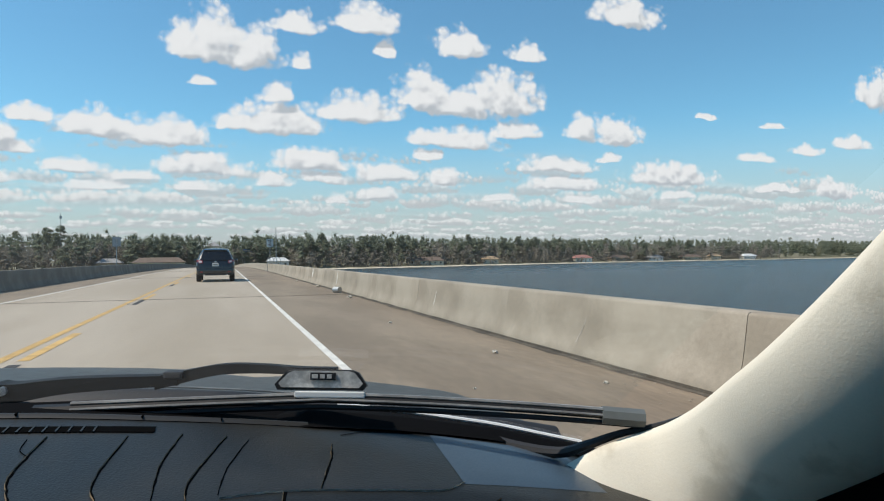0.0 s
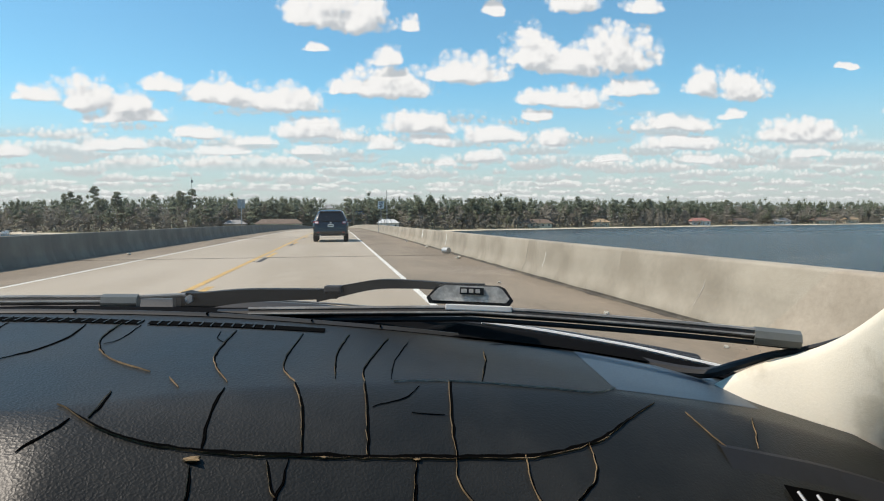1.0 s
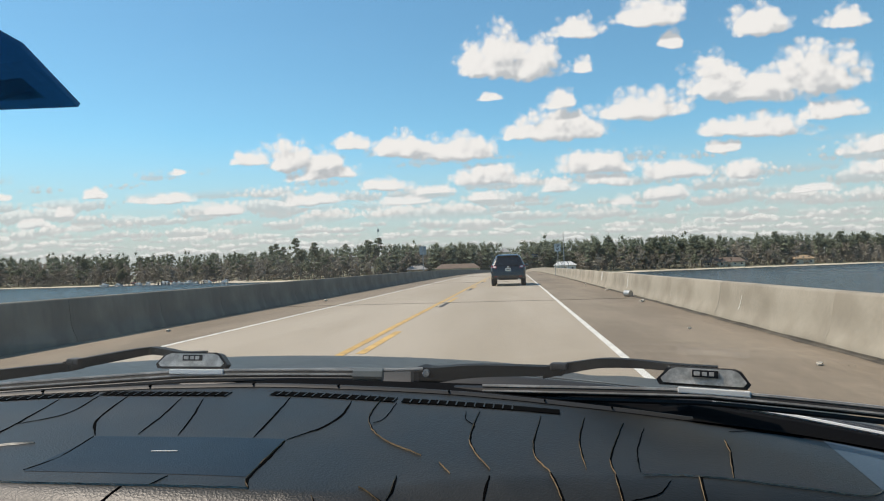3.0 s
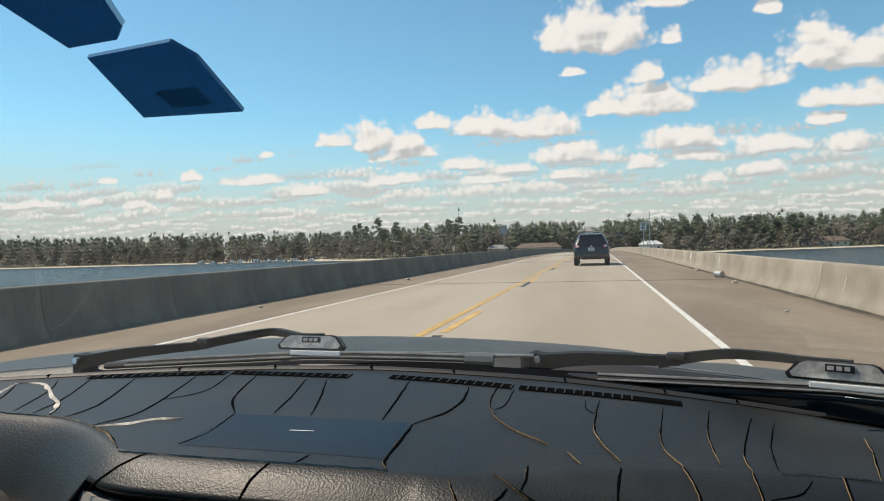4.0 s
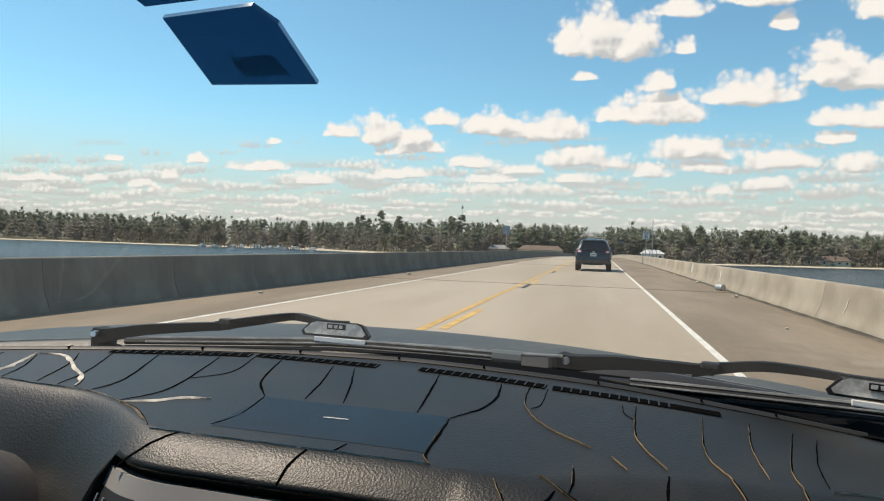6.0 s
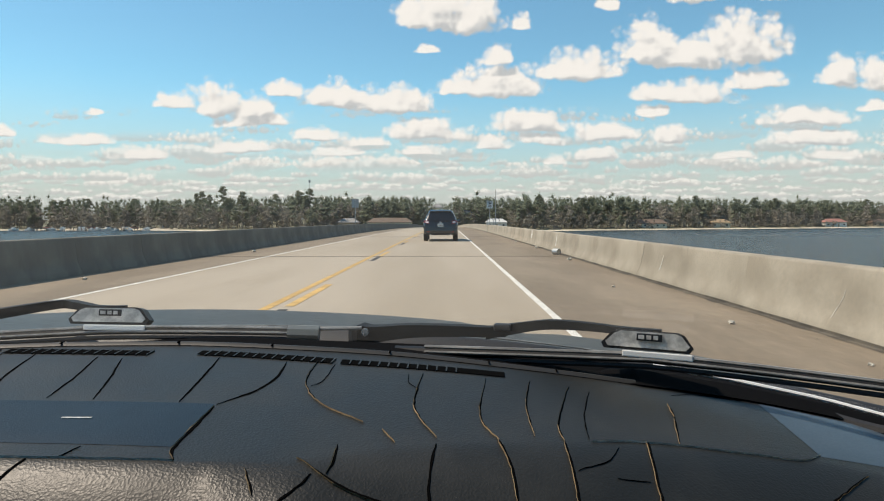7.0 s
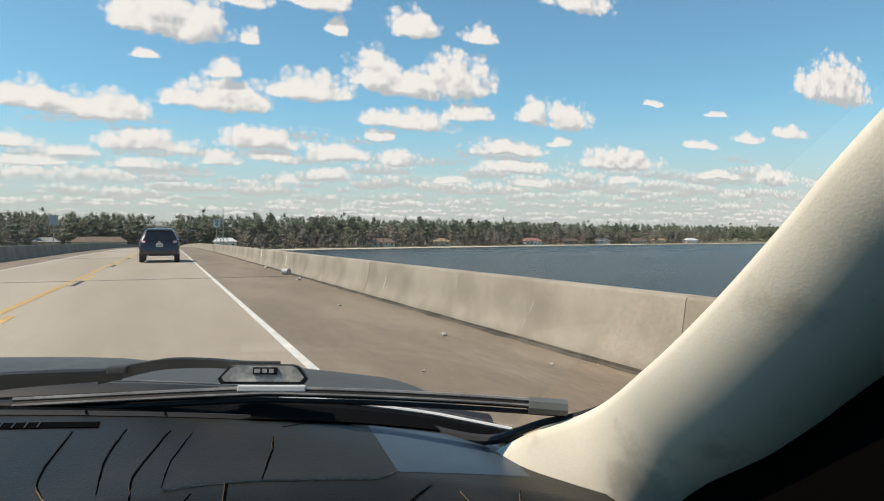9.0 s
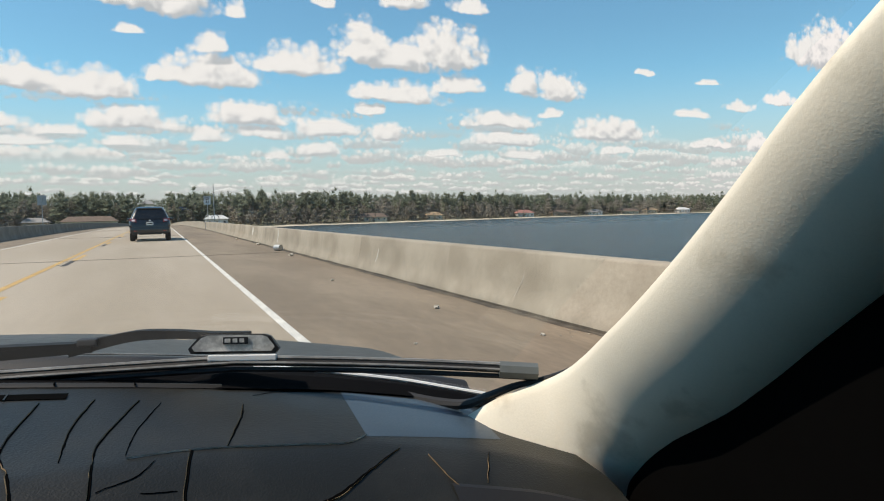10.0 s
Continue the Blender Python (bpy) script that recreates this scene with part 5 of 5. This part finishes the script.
def bare_meshes(h):
    trunk = [tube([(0, 0, -1.0), (0.15, 0.1, h * 0.35), (-0.1, 0.2, h * 0.62), (0, 0, h * 0.8)], 0.20, 6, 0.12)]
    twigs = []
    for k in range(16):
        a, z = rng.uniform(0, 6.28), h * rng.uniform(0.3, 0.85)
        reach = rng.uniform(0.5, 1.0) * h * 0.24
        tip = (math.cos(a) * reach, math.sin(a) * reach, z + reach * 0.9)
        trunk.append(tube([(0, 0, z), (tip[0] * 0.5, tip[1] * 0.5, z + reach * 0.5), tip], 0.07, 4, 0.2))
        for j in range(48):
            s = Vector(tip) + Vector(rng.normal(size=3) * 0.95)
            e = s + Vector((rng.normal() * 0.5, rng.normal() * 0.5, rng.uniform(0.5, 1.9)))
            n = Vector((rng.normal(), rng.normal(), 0)).normalized() * 0.030
            twigs.append(([tuple(s - n), tuple(s + n), tuple(e)], [(0, 1, 2)]))
    return joined(*trunk), joined(*twigs)


def tree_kind(maker, leaf, name, label, heights):
    out = []
    for h in heights:
        wood, crown = maker(h)
        t = thing(name, label, "tree", "trees along the shore", at=pose(0, -200, -60))
        part("trunk", wood, BARK, t)
        part("crown", crown, leaf, t)
        out.append((t, h))
    return out


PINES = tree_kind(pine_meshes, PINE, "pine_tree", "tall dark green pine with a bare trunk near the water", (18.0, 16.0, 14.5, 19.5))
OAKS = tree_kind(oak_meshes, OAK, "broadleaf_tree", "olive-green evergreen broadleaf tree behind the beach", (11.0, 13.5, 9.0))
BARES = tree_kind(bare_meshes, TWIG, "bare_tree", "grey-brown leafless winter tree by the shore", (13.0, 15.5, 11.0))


def plant(kinds, x, y, scale=1.0):
    t, h = kinds[rng.integers(len(kinds))]
    s = scale * rng.uniform(0.85, 1.12)
    m = pose(x, y, land_z(x, y) - 0.05, 0, 0, rng.uniform(0, 360)) @ Matrix.Diagonal((s, s, s * rng.uniform(0.92, 1.08), 1))
    copy_thing(t, m)


def clear(x, y):
    """Open ground: the road, the marina and the house lots."""
    return -11 < x < 9 or (-66 < x < 40 and y < 405) or (-260 < x < -165 and y < shore(x) + 34)


# the nearest trees, one by one
count = 0
while count < 280:
    side = rng.random()
    if side < 0.52:
        x = 12 + 420 * rng.random() ** 1.5
        kinds = [PINES, BARES, OAKS][rng.choice(3, p=[0.50, 0.27, 0.23])]
    else:
        x = -14 - 330 * rng.random() ** 1.2
        kinds = [PINES, BARES, OAKS][rng.choice(3, p=[0.16, 0.64, 0.20] if x > -190 else [0.45, 0.33, 0.22])]
    y = shore(x) + 12 + 55 * rng.random() ** 1.3
    if clear(x, y):
        continue
    plant(kinds, x, y, 0.97 if kinds is not BARES else 0.76)
    count += 1
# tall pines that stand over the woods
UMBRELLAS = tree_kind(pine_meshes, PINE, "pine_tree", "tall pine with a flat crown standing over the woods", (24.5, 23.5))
for x, y, s in ((-152, 420, 1.28), (-158, 424, 1.24), (-146, 428, 1.26), (-164, 430, 1.22), (-112, 430, 1.26), (-96, 425, 1.22), (-90, 432, 1.24), (236, 470, 1.05), (262, 480, 1.0)):
    plant(UMBRELLAS, x, y, s * 0.80)


def woods(name, label, spots, low_detail, leaf, start=0.16, sprays=40):
    """A belt of far trees as one mass of leaf sprays."""
    vs, fs = [], []
    for x, y, h in spots:
        base = land_z(x, y)
        for k in range(low_detail):
            z = base + h * (start + (0.96 - start) * k / (low_detail - 1))
            r = h * 0.25 * (1.15 - 0.6 * abs(2 * k / (low_detail - 1) - 0.7)) * rng.uniform(0.7, 1.2)
            v, f = bough((x + rng.normal() * 1.2, y + rng.normal() * 1.2, z), (r, r, h * 0.13), sprays, 0.34, 0.5)
            o = len(vs)
            vs += v
            fs += [tuple(i + o for i in q) for q in f]
    ob = part(name, (vs, fs), leaf)
    return tagged(ob, label, "woods", kind="stuff")


def belt(n, x0, x1, d0, d1, h0, h1):
    out = []
    while len(out) < n:
        x = rng.uniform(x0, x1)
        y = shore(x) + rng.uniform(d0, d1)
        if not (-9 < x < 6 or (-66 < x < 40 and y < 405)):
            out.append((x, y, rng.uniform(h0, h1) * between(x, [-520, -260], [1.25, 1.0])))
    return out


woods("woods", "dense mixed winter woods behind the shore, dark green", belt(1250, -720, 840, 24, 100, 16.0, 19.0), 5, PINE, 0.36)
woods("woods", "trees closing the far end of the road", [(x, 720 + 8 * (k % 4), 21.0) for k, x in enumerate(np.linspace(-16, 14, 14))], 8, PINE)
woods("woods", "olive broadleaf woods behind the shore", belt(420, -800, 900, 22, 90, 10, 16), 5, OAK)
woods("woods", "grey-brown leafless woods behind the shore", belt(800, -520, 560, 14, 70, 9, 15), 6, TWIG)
def backing(n, h0, h1):
    """Spots close behind the roadside buildings at the bridge's end."""
    spots = [(rng.uniform(-80, 54), rng.uniform(408, 452), rng.uniform(h0, h1)) for k in range(n)]
    return [p for p in spots if not -9 < p[0] < 6]


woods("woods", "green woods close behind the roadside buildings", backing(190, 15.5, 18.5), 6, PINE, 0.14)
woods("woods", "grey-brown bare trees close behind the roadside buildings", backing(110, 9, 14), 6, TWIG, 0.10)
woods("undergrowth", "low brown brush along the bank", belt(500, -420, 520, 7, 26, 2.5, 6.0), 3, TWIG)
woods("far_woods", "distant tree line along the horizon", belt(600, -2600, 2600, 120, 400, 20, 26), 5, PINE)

ROOFS = {k: surface(k + "_roof", c, 0.85, vary=0.2, scale=0.6, fine=6.0) for k, c in dict(orange=(0.40, 0.28, 0.17), red=(0.36, 0.17, 0.14), brown=(0.17, 0.12, 0.09), grey=(0.30, 0.29, 0.28), white=(0.66, 0.66, 0.64)).items()}
WALLS = {k: surface(k + "_wall", c, 0.85, vary=0.12, scale=0.5, fine=6.0) for k, c in dict(cream=(0.62, 0.56, 0.44), white=(0.74, 0.73, 0.70), tan=(0.42, 0.34, 0.25)).items()}
PANE = surface("window_pane", (0.03, 0.035, 0.04), 0.1, vary=0.1)
WOOD = surface("grey_dock_timber", (0.20, 0.17, 0.14), 0.9, vary=0.3, scale=2.0)


def house(x, y, w, d, h, roof, wall, label, storeys=1, turn=0.0):
    z = land_z(x, y)
    t = thing("house", label, "house", "waterfront houses", at=pose(x, y, z, 0, 0, turn))
    hh = h * storeys
    wl = part("wall", block((w, d, hh + 1), (0, 0, hh / 2 - 0.5), 0.03), WALLS[wall], t)
    e = 0.7
    rise = w * 0.0 + d * 0.27
    vs = [(-w / 2 - e, -d / 2 - e, hh), (w / 2 + e, -d / 2 - e, hh), (w / 2 + e, d / 2 + e, hh), (-w / 2 - e, d / 2 + e, hh), (-w / 2 + d * 0.3, 0, hh + rise), (w / 2 - d * 0.3, 0, hh + rise)]
    vs += [(v[0], v[1], v[2] - 0.2) for v in vs[:4]]
    part("roof", (vs, [(0, 1, 5, 4), (1, 2, 5), (2, 3, 4, 5), (3, 0, 4), (6, 7, 1, 0), (7, 8, 2, 1), (8, 9, 3, 2), (9, 6, 0, 3), (9, 8, 7, 6)]), ROOFS[roof], t)
    n = max(2, int(w / 3.2))
    for s in range(storeys):
        for k in range(n):
            px = -w / 2 + (k + 0.5) * w / n
            if k == n // 2 and s == 0:
                part("door", block((1.0, 0.1, 2.1), (px, -d / 2 - 0.04, 1.05)), WALLS["tan"], t)
                continue
            win = part("window", block((1.3, 0.12, 1.2), (px, -d / 2 - 0.04, h * s + 1.5)), WALLS["white"], t)
            part("pane", block((1.1, 0.05, 1.0), (px, -d / 2 - 0.11, h * s + 1.5)), PANE, win)
    return t


def at_shore(x, d):
    return x, shore(x) + d


for x, d, w, dd, h, roof, wall, label, st in (
        (124, 20, 22, 9, 2.8, "brown", "cream", "long low cream house with a brown roof among the pines", 1),
        (178, 18, 11, 8, 3.2, "orange", "cream", "cream waterfront house with an orange roof", 1),
        (276, 15, 14, 9, 3.2, "red", "white", "white waterfront house with a dull red roof", 1),
        (322, 16, 16, 9, 2.8, "brown", "tan", "low brown waterfront house", 1),
        (364, 15, 14, 9, 2.8, "grey", "white", "white waterfront house with a grey roof", 1),
        (412, 14, 18, 9, 2.8, "brown", "cream", "long cream waterfront house", 1),
        (446, 14, 10, 8, 3.4, "orange", "cream", "cream waterfront house with a boathouse", 1),
        (496, 12, 13, 8, 3.2, "white", "white", "small white boathouse at the beach", 1)):
    house(*at_shore(x, d), w, dd, h, roof, wall, label, st, -8)
house(-8.0, 560, 9, 12, 3.6, "grey", "cream", "tall pale building at the end of the road", 4)
house(19, 470, 15, 10, 4.0, "grey", "white", "white roadside building past the bridge", 2)
house(-34, 395, 26, 10, 3.2, "brown", "cream", "low roadside building with a brown roof", 1)
house(-60, 402, 12, 9, 3.2, "grey", "tan", "small tan building beside the road", 1)
house(30, 395, 12, 8, 3.2, "white", "white", "small white roadside building", 1)


def pier(x, length, label):
    y1 = shore(x) + 4
    t = thing("pier", label, "pier", "private piers", at=pose(x, y1, WATER_Z, 0, 0, 0))
    part("boards", block((1.8, length, 0.15), (0, -length / 2, 1.15)), WOOD, t)
    for k in range(int(length / 4) + 1):
        for s in (-1, 1):
            part("pile", tube([(s * 0.95, -k * 4.0, -1.5), (s * 0.95, -k * 4.0, 2.0)], 0.14, 6), WOOD, t)
    return t


for x, l in ((330, 22), (408, 26), (470, 30), (540, 34), (-188, 26), (-214, 34), (-238, 30)):
    pier(x, l, "grey timber pier on piles over the water")


def boat(x, y, turn, size=1.0):
    t = thing("boat", "white motor boat at the marina", "boat", "moored boats", at=pose(x, y, WATER_Z, 0, 0, turn) @ Matrix.Diagonal((size, size, size, 1)))
    rows = [[(-w, yy, 1.0 + 0.2 * (yy > 2)), (-w * 0.7, yy, -0.2), (0, yy, -0.35), (w * 0.7, yy, -0.2), (w, yy, 1.0 + 0.2 * (yy > 2))] for yy, w in ((-3, 1.1), (-1, 1.25), (1.5, 1.1), (3, 0.6), (3.8, 0.05))]
    part("hull", slab(rows, (0, 0.02, 0.06)), WALLS["white"], t)
    part("cabin", block((1.5, 2.4, 1.0), (0, -0.2, 1.45), 0.15, taper=(0.8, 0.7)), WALLS["white"], t)
    part("cabin_window", block((1.42, 1.9, 0.3), (0, -0.2, 1.65), 0.03, taper=(0.9, 0.9)), PANE, t)
    return t


for k in range(16):
    x = -255 + 5.6 * k + rng.uniform(-1, 1)
    boat(x, shore(x) - 8 - 12 * rng.random(), rng.uniform(-30, 30), rng.uniform(0.8, 1.2))
lot = [[(x, shore(x) + d, land_z(x, shore(x) + d) + 0.12) for x in range(-262, -160, 6)] for d in (1, 8, 18, 32)]
tagged(part("marina_lot", grid(lot), SAND, smooth="all"), "pale sandy marina yard among the trees", "yard", kind="structure")


def parked(x, y, c, turn):
    t = thing("parked_car", "small parked car in the marina yard", "car", "parked cars", at=pose(x, y, land_z(x, y) + 0.12, 0, 0, turn))
    part("body", block((1.8, 4.4, 0.75), (0, 0, 0.75), 0.15), c, t, smooth=True)
    part("cabin", block((1.6, 2.3, 0.6), (0, -0.2, 1.40), 0.12, taper=(0.8, 0.7)), TINTED, t, smooth=True)
    for sx in (-1, 1):
        for sy in (-1.35, 1.35):
            part("wheel", tube([(sx * 0.75, sy, 0.33), (sx * 0.92, sy, 0.33)], 0.33, 12), TYRE, t)


for k in range(9):
    parked(-252 + 9.5 * k, shore(-252 + 9.5 * k) + 10 + 3 * (k % 3), WALLS["white"] if k % 3 else ROOFS["red"], 80 + 10 * k)


def mast(x, y, h, label):
    t = thing("radio_mast", label, "mast", at=pose(x, y, land_z(x, y)))
    part("pole", tube([(0, 0, -1), (0, 0, h)], 0.22, 6, 0.5), GALV, t)
    for z in (h * 0.7, h * 0.92):
        part("aerial", block((1.2, 0.5, 1.6), (0.2, 0, z)), GALV, t)


mast(-92, 440, 33, "thin grey radio mast above the woods")
for x, y in ((-12, 350), (-12.5, 395), (9, 352), (9.5, 400), (-13, 450)):
    t = thing("utility_pole", "grey timber utility pole beside the road", "pole", "utility poles", at=pose(x, y, land_z(x, y)))
    part("pole", tube([(0, 0, -1), (0, 0, 10)], 0.15, 6, 0.7), WOOD, t)
    part("crossarm", block((2.4, 0.12, 0.14), (0, 0, 9.2)), WOOD, t)
blue = surface("blue_billboard", (0.05, 0.12, 0.32), 0.6, vary=0.1)
t = thing("roadside_sign", "blue and white business sign on posts", "sign", at=pose(14, 420, land_z(14, 420)))
part("board", block((6.0, 0.3, 2.0), (0, 0, 9.5), 0.05), blue, t)
part("stripe", block((4.8, 0.1, 0.5), (0, -0.19, 9.5)), WALLS["white"], t)
for s in (-2, 2):
    part("post", tube([(s, 0, -1), (s, 0, 9)], 0.15, 6), GALV, t)

# pole and pipe hoops outside the barrier
t = thing("navigation_light_pole", "slim grey pole with pipe hoops outside the barrier", "pole", at=pose(X_R + 0.75, 62.0, -0.2))
part("pole", tube([(0, 0, -0.6), (0, 0, 4.2)], 0.04, 8, 0.7), GALV, t)
for k in (-0.5, 0.1):
    part("hoop", tube([(k - 0.3, 0, 0.2)] + [(k - 0.3 * math.cos(a), 0, 1.2 + 0.3 * math.sin(a)) for a in np.linspace(0, math.pi, 8)] + [(k + 0.3, 0, 0.2)], 0.03, 6), GALV, t)

# litter in the shoulder
def rubble(x, y, s, label):
    bm = bmesh.new()
    bmesh.ops.create_icosphere(bm, subdivisions=2, radius=s)
    for v in bm.verts:
        v.co *= 0.75 + 0.5 * noise.noise(v.co * (2.2 / s) + Vector((x, y, 0)))
        v.co.z *= 0.6
    ob = part("rubble", bm, RUBBLE, at=pose(x, y, road_z(y) + s * 0.38))
    tagged(ob, label, "rubble", "debris on the shoulder")


for x, y, s in ((3.55, 19.0, 0.09), (3.7, 27.0, 0.10), (3.2, 7.5, 0.05), (2.9, 11.5, 0.04), (3.6, 34.0, 0.08), (-7.0, 24.0, 0.10), (-7.1, 13.0, 0.06), (2.2, 5.6, 0.02), (3.4, 5.4, 0.03)):
    rubble(x, y, s, "broken lump of pale concrete lying in the shoulder")


def chips():
    """Grit, twigs and small broken stone swept against the barrier foot."""
    vs, fs = [], []
    for k in range(170):
        y = 3.5 + 60 * rng.random() ** 1.6
        x = X_R - 0.05 - abs(rng.normal()) * 0.22
        r = rng.uniform(0.005, 0.014)
        n = len(vs)
        for i in range(5):
            a = 6.283 * i / 5 + rng.uniform(-0.4, 0.4)
            vs.append((x + r * math.cos(a), y + 1.4 * r * math.sin(a), road_z(y) + 0.004))
        vs.append((x, y, road_z(y) + 0.004 + r * 0.8))
        fs += [(n + i, n + (i + 1) % 5, n + 5) for i in range(5)]
    tagged(part("grit", (vs, fs), surface("grey_grit", (0.36, 0.31, 0.24), 0.95, vary=0.5, scale=9.0)), "loose grit and stone chips along the barrier foot", "grit", kind="stuff")


chips()
